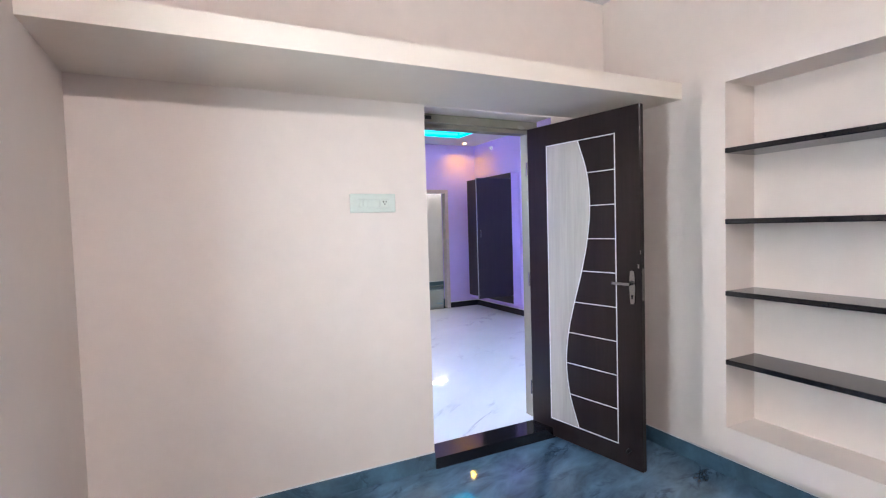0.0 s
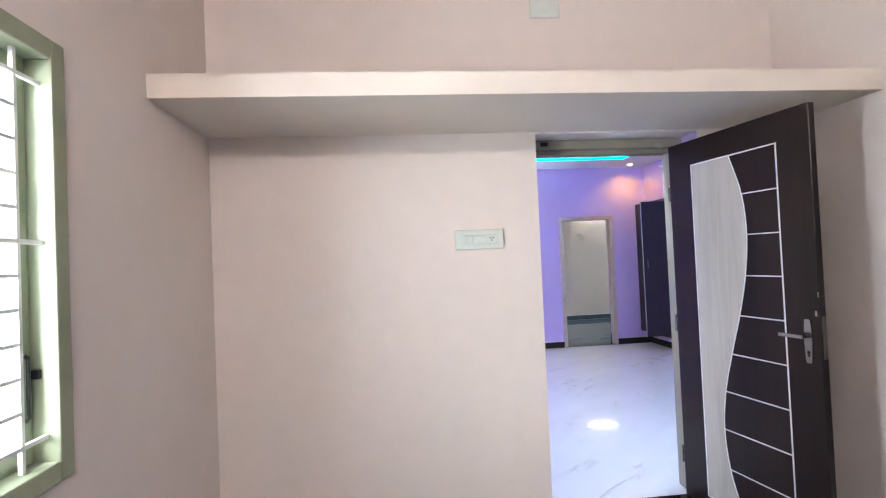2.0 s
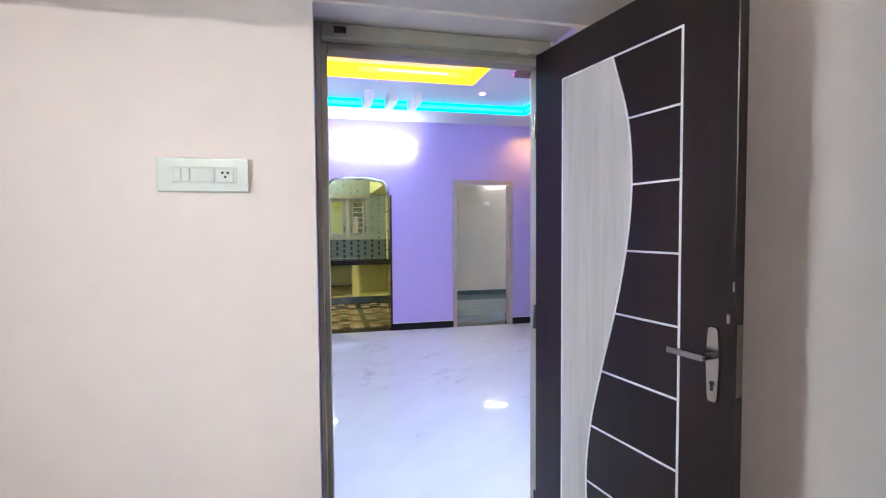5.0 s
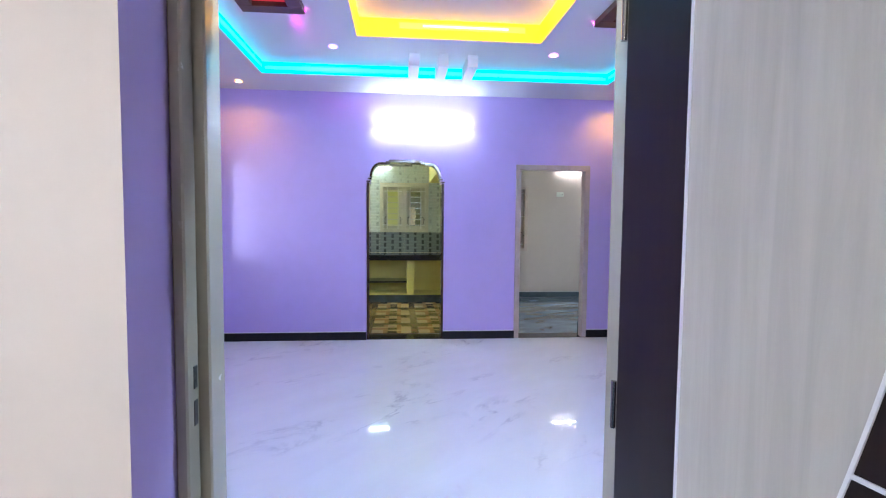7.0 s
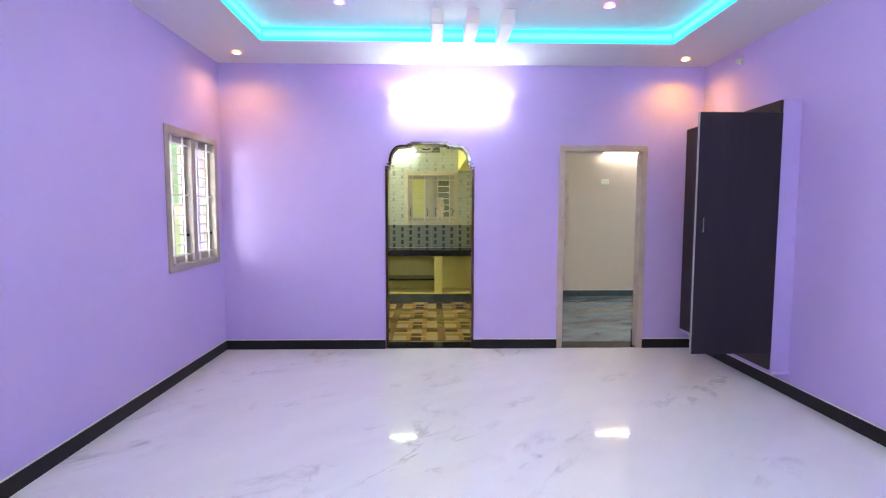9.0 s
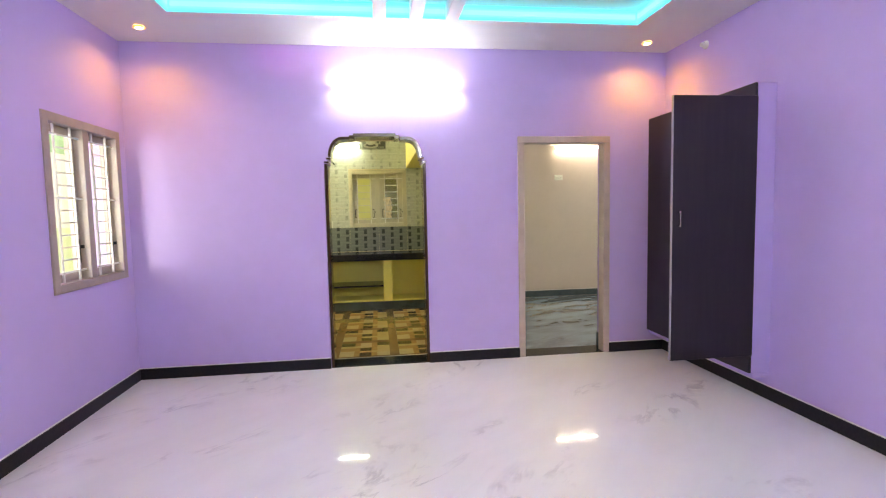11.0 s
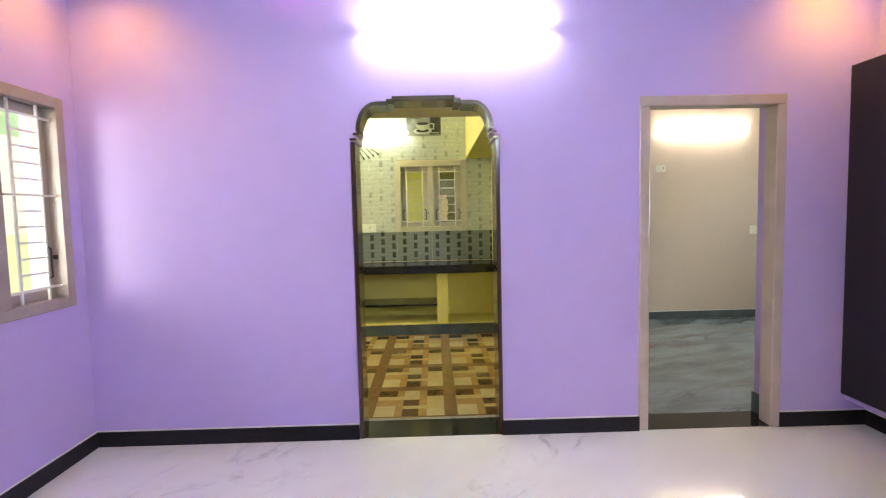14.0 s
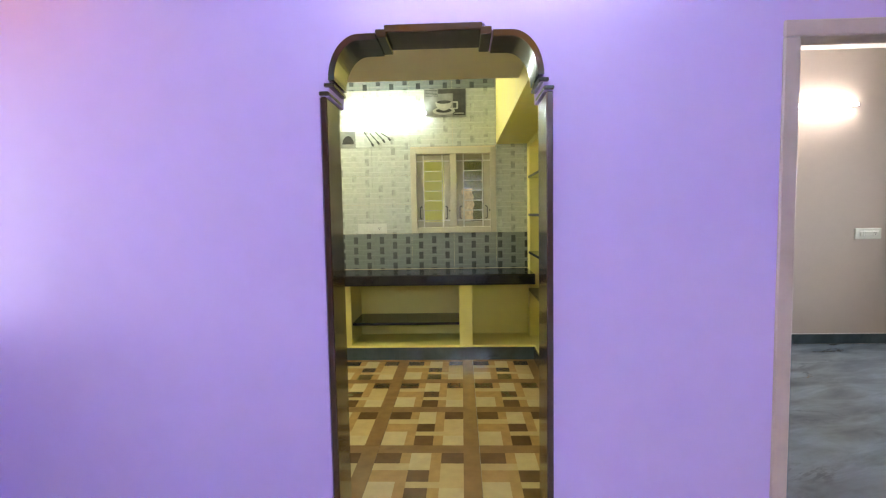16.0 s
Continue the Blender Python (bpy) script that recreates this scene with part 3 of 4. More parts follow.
tube_light_south(-0.15, 1.05, BS, 2.80, TUBE_BED, "glowing white tube light on the bedroom wall")
# unseen tube behind the camera's walk, added as the hall's main fill light
tube_light_south(1.7, 2.9, HS, 2.5, TUBE_NEAR_FILL, "added unseen white fill tube above the doorway")

# small round holder near the corner of the east wall
hook = thing("lamp_holder", (HE, 7.26, 2.77), "small round white lamp holder on the lilac wall", "lamp holder")
bm = bmesh.new()
bmesh.ops.create_cone(bm, cap_ends=True, segments=24, radius1=0.035, radius2=0.028, depth=0.02, matrix=pose(HE - 0.011, 7.26, 2.77, 0, -90, 0))
part("base", bm, WHITE_PLASTIC, hook, "", True)
bm = bmesh.new()
bmesh.ops.create_cone(bm, cap_ends=True, segments=20, radius1=0.02, radius2=0.016, depth=0.03, matrix=pose(HE - 0.036, 7.26, 2.77, 0, -90, 0))
part("socket", bm, WHITE_PLASTIC, hook, "", True)

# ---- skirtings ----
slab_structure("baseboard_hall", [
    ((HW, HN - 0.012, 0), (1.368, HN - 0.001, 0.095)), ((2.275, HN - 0.012, 0), (3.15, HN - 0.001, 0.095)), ((4.05, HN - 0.012, 0), (HE, HN - 0.001, 0.095)),
    ((HW + 0.001, HS, 0), (HW + 0.012, HN - 0.012, 0.095)), ((HE - 0.012, HS, 0), (HE - 0.001, HN - 0.012, 0.095)),
    ((HW, HS + 0.001, 0), (1.326, HS + 0.012, 0.095)), ((2.30, HS + 0.001, 0), (HE, HS + 0.012, 0.095)),
], SKIRT_BLACK, "polished black granite skirting", "skirting")
slab_structure("baseboard_bedroom", [
    ((BW, BN - 0.012, BED_FLOOR), (1.326, BN - 0.001, BED_FLOOR + 0.10)), ((2.30, BN - 0.012, BED_FLOOR), (BE, BN - 0.001, BED_FLOOR + 0.10)),
    ((BW + 0.001, BS, BED_FLOOR), (BW + 0.012, BN - 0.012, BED_FLOOR + 0.10)), ((BE - 0.012, BS, BED_FLOOR), (BE - 0.001, BN - 0.012, BED_FLOOR + 0.10)),
], SKIRT_BLUE, "blue marble skirting", "skirting")
slab_structure("baseboard_second_bedroom", [
    ((2.9, RN - 0.012, 0), (7.0, RN - 0.001, 0.10)), ((4.051, HN + 0.12, 0), (4.04, 8.11, 0.14)), ((4.06, 8.101, 0), (7.0, 8.112, 0.10)), ((6.988, 8.112, 0), (6.999, RN - 0.012, 0.10)),
], SKIRT_GREY, "dark slate skirting", "skirting")
slab_structure("trim_hall", [
    ((HW, HN - 0.007, 0.0955), (1.368, HN - 0.001, 0.103)), ((2.285, HN - 0.007, 0.0955), (3.14, HN - 0.001, 0.103)), ((4.06, HN - 0.007, 0.0955), (HE, HN - 0.001, 0.103)),
    ((HW + 0.001, HS, 0.0955), (HW + 0.007, HN - 0.007, 0.103)), ((HE - 0.007, HS, 0.0955), (HE - 0.001, HN - 0.007, 0.103)),
], GYPSUM, "thin white grout line above the skirting", "trim")
slab_structure("trim_bedroom", [
    ((BW, BN - 0.006, BED_FLOOR + 0.1005), (1.326, BN - 0.001, BED_FLOOR + 0.107)), ((2.30, BN - 0.006, BED_FLOOR + 0.1005), (BE, BN - 0.001, BED_FLOOR + 0.107)),
    ((BE - 0.006, BS, BED_FLOOR + 0.1005), (BE - 0.001, BN - 0.006, BED_FLOOR + 0.107)),
], GYPSUM, "thin white grout line above the skirting", "trim")
slab_structure("trim_second_bedroom", [((2.9, RN - 0.007, 0.1005), (6.99, RN - 0.001, 0.107))], GYPSUM, "thin white grout line above the skirting", "trim")
# thresholds of black granite
slab_structure("threshold_bedroom", [((1.327, 2.775, -0.18), (2.299, 2.968, 0.002))], GRANITE, "black granite door threshold step", "threshold", 0.002)
slab_structure("threshold_kitchen", [((1.369, HN + 0.006, -0.1), (2.274, 8.119, 0.003))], GRANITE, "black granite threshold", "threshold", 0.001)
slab_structure("threshold_second_bedroom", [((3.151, HN + 0.006, -0.1), (4.049, 8.098, 0.003))], GRANITE, "black granite threshold", "threshold", 0.001)

# ---- bedroom loft ----
slab_structure("loft_slab", [((BW, 2.14, 2.205), (BE - 0.001, BN - 0.001, 2.305))], LOFT_CREAM, "cream plastered concrete loft slab over the door", "loft", 0.006)


# ---- door frames ----
def door_frame(name, x0, x1, y0, y1, z0, z1, w, mat, label):
    f = thing(name, ((x0 + x1) / 2, y0, z0), label, "door frame", "", "structure")
    block("jamb", (x0, y0, z0), (x0 + w, y1, z1 - w), mat, f, "", 0.005)
    block("jamb", (x1 - w, y0, z0), (x1, y1, z1 - w), mat, f, "", 0.005)
    block("head", (x0, y0, z1 - w), (x1, y1, z1), mat, f, "", 0.005)
    return f


fr = thing("door_1", (1.81, 3.0, 0), "olive cream painted wooden door frame", "door frame", "", "structure")
for x0, x1, xr in ((1.328, 1.375, 1.352), (2.298, 2.246, 2.272)):
    block("jamb", (x0, 3.012, 0.003), (x1, 3.096, 2.193), FRAME_CREAM, fr, "", 0.004)
    block("rebate", (x0, 2.955, 0.003), (xr, 3.0115, 2.193), FRAME_CREAM, fr, "", 0.004)
block("head", (1.3755, 3.012, 2.112), (2.2455, 3.096, 2.193), FRAME_CREAM, fr, "", 0.004)
block("head_rebate", (1.3525, 2.955, 2.137), (2.2715, 3.0115, 2.193), FRAME_CREAM, fr, "", 0.004)
block("bolt_catch", (1.40, 2.947, 2.155), (1.445, 2.956, 2.178), IRON, fr, "dark bolt catch", 0.001)
block("latch_plate", (1.3515, 2.984, 1.02), (1.3535, 2.999, 1.07), IRON, fr, "dark latch slot", 0)
block("latch_plate", (1.3515, 2.984, 1.095), (1.3535, 2.999, 1.14), IRON, fr, "dark latch slot", 0)
fr2 = door_frame("door_2", 3.145, 4.055, HN - 0.012, 7.96, 0.004, 2.10, 0.062, FRAME, "taupe painted wooden door frame")
block("latch_plate", (3.2065, 7.88, 1.28), (3.2095, 7.9, 1.42), IRON, fr2, "dark latch plate", 0)
# second bedroom's door stands open against its room
leaf2 = thing("door_leaf", (3.17, 7.97, 0.01), "taupe flush door standing wide open", "door")
block("leaf", (3.172, 7.972, 0.012), (3.205, 8.75, 2.03), FRAME, leaf2, "", 0.003)


# ---- the bedroom door ----
def bedroom_door():
    hinge = Vector((2.214, 2.965, 0))
    far = Vector((2.366, 2.085, 0))
    d = (far - hinge).normalized()
    m = Matrix(((d.x, -d.y, 0, hinge.x), (d.y, d.x, 0, hinge.y), (0, 0, 1, 0), (0, 0, 0, 1)))
    W, Z0, Z1 = 0.893, -0.052, 2.135
    door = thing("door", m, "dark brown laminate door standing open with pale wave inlay", "door")
    at = lambda bm: bmesh.ops.transform(bm, matrix=m, verts=bm.verts[:])

    def put(name, bm, mat, label="", parent=None):
        at(bm)
        return part(name, bm, mat, parent or door, label)

    bm = bmesh.new()
    box(bm, (0, 0.0, Z0), (W, 0.036, Z1))
    soften(bm, 0.002, 1)
    put("leaf", bm, DARK_DOOR, "dark wenge laminate")
    P0, P1, B0, B1 = 0.180, 0.728, 0.078, 1.985

    def wave(z):
        k = (B1 - z) / (B1 - B0) * 9
        f = [0.49, 0.615, 0.65, 0.61, 0.52, 0.405, 0.305, 0.265, 0.31, 0.44]
        i = min(8, max(0, int(k)))
        a, b = f[i], f[i + 1]
        pa = f[max(0, i - 1)] if i else 2 * f[0] - f[1]
        nb = f[i + 2] if i < 8 else 2 * f[9] - f[8]
        s = k - i
        v = 0.5 * (2 * a + (b - pa) * s + (2 * pa - 5 * a + 4 * b - nb) * s * s + (3 * a - pa - 3 * b + nb) * s ** 3)
        return P0 + v * (P1 - P0)

    zs = [B0 + (B1 - B0) * i / 60 for i in range(61)]
    bm = bmesh.new()
    left = [bm.verts.new((P0 + 0.004, -0.0015, z)) for z in zs]
    right = [bm.verts.new((wave(z), -0.0015, z)) for z in zs]
    lb = [bm.verts.new((P0 + 0.004, 0.001, z)) for z in zs]
    rb = [bm.verts.new((wave(z), 0.001, z)) for z in zs]
    for i in range(60):
        bm.faces.new((left[i], right[i], right[i + 1], left[i + 1]))
        bm.faces.new((right[i], rb[i], rb[i + 1], right[i + 1]))
        bm.faces.new((lb[i], left[i], left[i + 1], lb[i + 1]))
    put("inlay", bm, PALE_WOOD, "pale ash inlay with a wavy edge")
    bm = bmesh.new()
    ring = [[bm.verts.new((wave(z) + o, y, z)) for z in zs] for o, y in ((-0.001, -0.0035), (0.004, -0.0035), (0.004, 0.001), (-0.001, 0.001))]
    for i in range(60):
        for k in range(3):
            bm.faces.new((ring[k][i], ring[k + 1][i], ring[k + 1][i + 1], ring[k][i + 1]))
    put("wave_beading", bm, SILVER, "silver beading")
    for a, b in (((P0, B0), (P0 + 0.006, B1)), ((P1 - 0.006, B0), (P1, B1)), ((P0, B0 - 0.006), (P1, B0)), ((P0, B1), (P1, B1 + 0.006))):
        bm = bmesh.new()
        box(bm, (a[0], -0.0035, a[1]), (b[0], 0.001, b[1]))
        put("beading", bm, SILVER, "silver beading")
    for i in range(1, 9):
        z = B1 - (B1 - B0) * i / 9
        bm = bmesh.new()
        box(bm, (wave(z) + 0.003, -0.003, z - 0.003), (P1 - 0.006, 0.001, z + 0.003))
        put("beading", bm, SILVER, "silver beading")
    # lever handle on its plate
    hx, hz = 0.838, 1.074
    bm = bmesh.new()
    outline = [(-0.010, -0.115), (0.010, -0.115), (0.0145, -0.105), (0.019, -0.02), (0.019, 0.01), (0.014, 0.078), (0.009, 0.085), (-0.009, 0.085), (-0.014, 0.078), (-0.019, 0.01), (-0.019, -0.02), (-0.0145, -0.105)]
    front = [bm.verts.new((hx + u, -0.009, hz + v)) for u, v in outline]
    back = [bm.verts.new((hx + u * 1.12, 0.001, hz + v * 1.01)) for u, v in outline]
    bm.faces.new(front)
    for i in range(len(outline)):
        j = (i + 1) % len(outline)
        bm.faces.new((front[j], front[i], back[i], back[j]))
    bmesh.ops.recalc_face_normals(bm, faces=bm.faces[:])
    plate = put("handle_plate", bm, STEEL, "brushed steel plate with keyhole")
    bm = bmesh.new()
    rod(bm, (hx, -0.005, hz + 0.008), (hx, -0.05, hz + 0.008), 0.009, 12)
    box(bm, (hx - 0.108, -0.058, hz - 0.001), (hx + 0.010, -0.044, hz + 0.017))
    soften(bm, 0.002, 1)
    put("lever", bm, STEEL, "brushed steel lever", plate)
    bm = bmesh.new()
    bmesh.ops.create_cone(bm, cap_ends=True, segments=14, radius1=0.006, radius2=0.006, depth=0.003, matrix=pose(hx, -0.0105, hz - 0.065, 90, 0, 0))
    box(bm, (hx - 0.003, -0.012, hz - 0.085), (hx + 0.003, -0.009, hz - 0.066))
    put("keyhole", bm, HOLE, "dark keyhole", plate)
    bm = bmesh.new()
    box(bm, (W - 0.001, 0.006, hz - 0.09), (W + 0.003, 0.03, hz + 0.10))
    put("lock_plate", bm, STEEL, "worn steel lock plate")
    bm = bmesh.new()
    box(bm, (W - 0.022, -0.0015, hz + 0.10), (W - 0.012, 0.001, hz + 0.125))
    box(bm, (W - 0.006, -0.0015, hz + 0.185), (W - 0.001, 0.001, hz + 0.21))
    soften(bm, 0.001, 1)
    put("worn_fitting", bm, STEEL, "small worn steel fitting")
    bm = bmesh.new()
    rod(bm, (W - 0.09, 0.0, Z0 + 0.11), (W - 0.09, -0.03, Z0 + 0.10), 0.012, 12)
    put("door_stop", bm, IRON, "dark rubber stop")
    for z in (0.25, 1.05, 1.85):
        bm = bmesh.new()
        rod(bm, (-0.004, -0.004, z - 0.05), (-0.004, -0.004, z + 0.05), 0.006, 10)
        put("hinge", bm, STEEL)
    return door


bedroom_door()


# ---- switch boards ----
def switch_board(x0, x1, z0, z1, y, label):
    s = thing("switch_board", ((x0 + x1) / 2, y, (z0 + z1) / 2), label, "switch board")
    w, h = x1 - x0, z1 - z0
    bm = bmesh.new()
    box(bm, (x0, y - 0.018, z0), (x1, y - 0.001, z1))
    soften(bm, 0.008, 4)
    part("plate", bm, WHITE_PLASTIC, s)
    bm = bmesh.new()
    box(bm, (x0 + 0.16 * w, y - 0.021, z0 + 0.25 * h), (x1 - 0.13 * w, y - 0.016, z1 - 0.27 * h))
    soften(bm, 0.002, 1)
    module = part("module", bm, GREY_PLASTIC, s, "pale module strip")
    for a, b, n in ((0.18, 0.265, "switch"), (0.275, 0.36, "switch"), (0.37, 0.63, "switch"), (0.65, 0.84, "socket")):
        bm = bmesh.new()
        box(bm, (x0 + a * w, y - 0.025, z0 + 0.28 * h), (x0 + b * w, y - 0.020, z1 - 0.30 * h))
        soften(bm, 0.002, 1)
        p = part(n, bm, WHITE_PLASTIC, s)
        if n == "socket":
            for u, v in ((0.715, 0.56), (0.745, 0.44), (0.775, 0.56)):
                bm = bmesh.new()
                bmesh.ops.create_cone(bm, cap_ends=True, segments=12, radius1=0.0042, radius2=0.0042, depth=0.002, matrix=pose(x0 + u * w, y - 0.0255, z0 + v * h, 90, 0, 0))
                part("pin_hole", bm, HOLE, p)
    return s


switch_board(0.837, 1.113, 1.549, 1.659, BN, "white switch board with switches and a socket")
switch_board(5.88, 6.135, 1.07, 1.18, RN, "white switch board with switches and a socket")
switch_board(4.665, 4.80, 1.88, 1.965, RN, "small white socket plate on the beige wall")
switch_board(0.84, 1.145, 1.20, 1.31, KN - 0.011, "white switch board on printed kitchen tiles")

junction = thing("junction_box", (1.413, BN, 2.91), "white square junction box high on the cream wall", "junction box")
block("cover", (1.326, BN - 0.016, 2.861), (1.50, BN - 0.001, 2.965), WHITE_PLASTIC, junction, "", 0.004)
for x in (1.345, 1.48):
    bm = bmesh.new()
    bmesh.ops.create_cone(bm, cap_ends=True, segments=10, radius1=0.005, radius2=0.004, depth=0.003, matrix=pose(x, BN - 0.0175, 2.913, 90, 0, 0))
    part("screw", bm, GREY_PLASTIC, junction)

# ---- bedroom shelves ----
shelf_group = "black stone shelves in the bedroom niche"
for i, z in enumerate((0.643, 1.027, 1.423, 1.808)):
    bm = bmesh.new()
    box(bm, (2.640, 0.202, z), (2.904, 1.755, z + 0.028))
    soften(bm, 0.003, 1)
    tagged(part("niche_shelf", bm, GRANITE), "polished black granite shelf in the wall niche", "shelf", shelf_group)


# ---- windows ----
def window(name, m, w, h, mat, label, frost=False):
    """A window seen from indoors: local x along the wall, y outwards, z up, the origin at the frame's lower corner."""
    win = thing(name, m, label, "window", "", "structure")

    def put(n, bm, material, lab="", parent=None, smooth=False):
        bmesh.ops.transform(bm, matrix=m, verts=bm.verts[:])
        return part(n, bm, material, parent or win, lab, smooth)

    f, st = 0.06, 0.066 if frost else 0.055
    for a, b in (((0, -0.012, 0), (f, 0.10, h)), ((w - f, -0.012, 0), (w, 0.10, h)), ((f, -0.012, 0), (w - f, 0.10, f)), ((f, -0.012, h - f), (w - f, 0.10, h)), ((w / 2 - 0.035, -0.006, f), (w / 2 + 0.035, 0.10, h - f))):
        bm = bmesh.new()
        box(bm, a, b)
        soften(bm, 0.005, 2)
        put("window_frame", bm, mat)
    for s, (x0, x1) in enumerate(((f, w / 2 - 0.035), (w / 2 + 0.035, w - f))):
        # sash, pane
        for a, b in (((x0, 0.06, f), (x0 + st, 0.095, h - f)), ((x1 - st, 0.06, f), (x1, 0.095, h - f)), ((x0 + st, 0.06, f), (x1 - st, 0.095, f + 0.055)), ((x0 + st, 0.06, h - f - 0.055), (x1 - st, 0.095, h - f))):
            bm = bmesh.new()
            box(bm, a, b)
            soften(bm, 0.004, 1)
            put("sash", bm, mat)
        bm = bmesh.new()
        box(bm, (x0 + st - 0.003, 0.074, f + 0.052), (x1 - st + 0.003, 0.078, h - f - 0.052))
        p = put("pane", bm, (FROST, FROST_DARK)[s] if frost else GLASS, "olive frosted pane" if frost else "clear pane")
        p.visible_shadow = False
        # welded grille: two uprights, short rungs between them, three long cross bars
        u0, u1 = (x0 + (x1 - x0) * k for k in ((0.205, 0.775) if frost else (0.27, 0.76)))
        for u in (u0, u1):
            bm = bmesh.new()
            box(bm, (u - 0.006, 0.022, f + 0.001), (u + 0.006, 0.034, h - f - 0.001))
            put("grille_bar", bm, GRILLE)
        n = 11 if h > 1.0 else 6
        for k in range(n + 1):
            z = f + 0.07 + (h - 2 * f - 0.14) * k / n
            bm = bmesh.new()
            if k in (0, n // 2 + 1, n) if h > 1.0 else k in (0, n):
                box(bm, (x0 + 0.001, 0.020, z - 0.006), (x1 - 0.001, 0.032, z + 0.006))
            else:
                box(bm, (u0 + 0.006, 0.023, z - 0.005), (u1 - 0.006, 0.033, z + 0.005))
            put("grille_bar", bm, GRILLE)
        # stay hooks and knobs
        z = f + 0.105 * h
        for hx, side in ((x1 - 0.03, 1), (x0 + 0.03, -1)) if frost else ((x1 - 0.03, 1),):
            bm = bmesh.new()
            rod(bm, (hx, 0.05, z), (hx, 0.05, z + 0.13 * h), 0.0042, 8)
            rod(bm, (hx, 0.05, z), (hx - 0.018 * side, 0.045, z - 0.006), 0.005, 8)
            rod(bm, (hx, 0.05, z + 0.13 * h), (hx - 0.02 * side, 0.05, z + 0.13 * h + 0.012), 0.006, 8)
            put("stay", bm, IRON, "black iron window stay")
        bm = bmesh.new()
        box(bm, (x1 - 0.012, 0.035, z + 0.08 * h), (x1 + 0.004, 0.055, z + 0.10 * h))
        put("knob", bm, IRON, "black iron catch")
    return win


window("window_1", Matrix.Translation((HW, 6.795, 0.92)) @ pose(0, 0, 0, 0, 0, 90), 0.955, 1.20, WINDOW_TAUPE, "taupe painted window with a white grille, daylight outside")
window("window_2", Matrix.Translation((BW, 0.665, 0.92)) @ pose(0, 0, 0, 0, 0, 90), 0.955, 1.265, WINDOW_OLIVE, "pale olive painted window with a white grille, daylight outside")
window("window_3", Matrix.Translation((1.40, KN, 1.20)), 0.88, 0.872, WINDOW_CREAM, "cream painted kitchen window with a white grille", True)
window("window_5", Matrix.Translation((7.0, 9.78, 0.90)) @ pose(0, 0, 0, 0, 0, -90), 0.955, 1.22, FRAME, "taupe painted window with a white grille, daylight outside")
window("window_4", Matrix.Translation((3.18, RN, 0.86)), 0.95, 1.20, FRAME, "taupe painted window with a white grille")
# sheet of foil stuffed behind the grille
FOIL = plain("crumpled_foil", (0.80, 0.68, 0.52), 0.35, 0.0, 0.30, 25, 0.9)
bm = bmesh.new()
bmesh.ops.create_grid(bm, x_segments=14, y_segments=30, size=0.5)
for v in bm.verts:
    n1 = noise.noise(Vector((v.co.x * 6, v.co.y * 9, 3.1)))
    edge = 0.03 * noise.noise(Vector((v.co.y * 7, 1.7, 0.3)))
    v.co = Vector((1.990 + (v.co.x * 0.11) + edge, KN + 0.044 + 0.016 * n1, 1.49 + v.co.y * 0.33))
foil = tagged(part("crumpled_cover", bm, FOIL, None, "", True), "crumpled pale plastic cover hanging behind the window grille", "cover")
foil.modifiers.new("thickness", "SOLIDIFY").thickness = 0.004


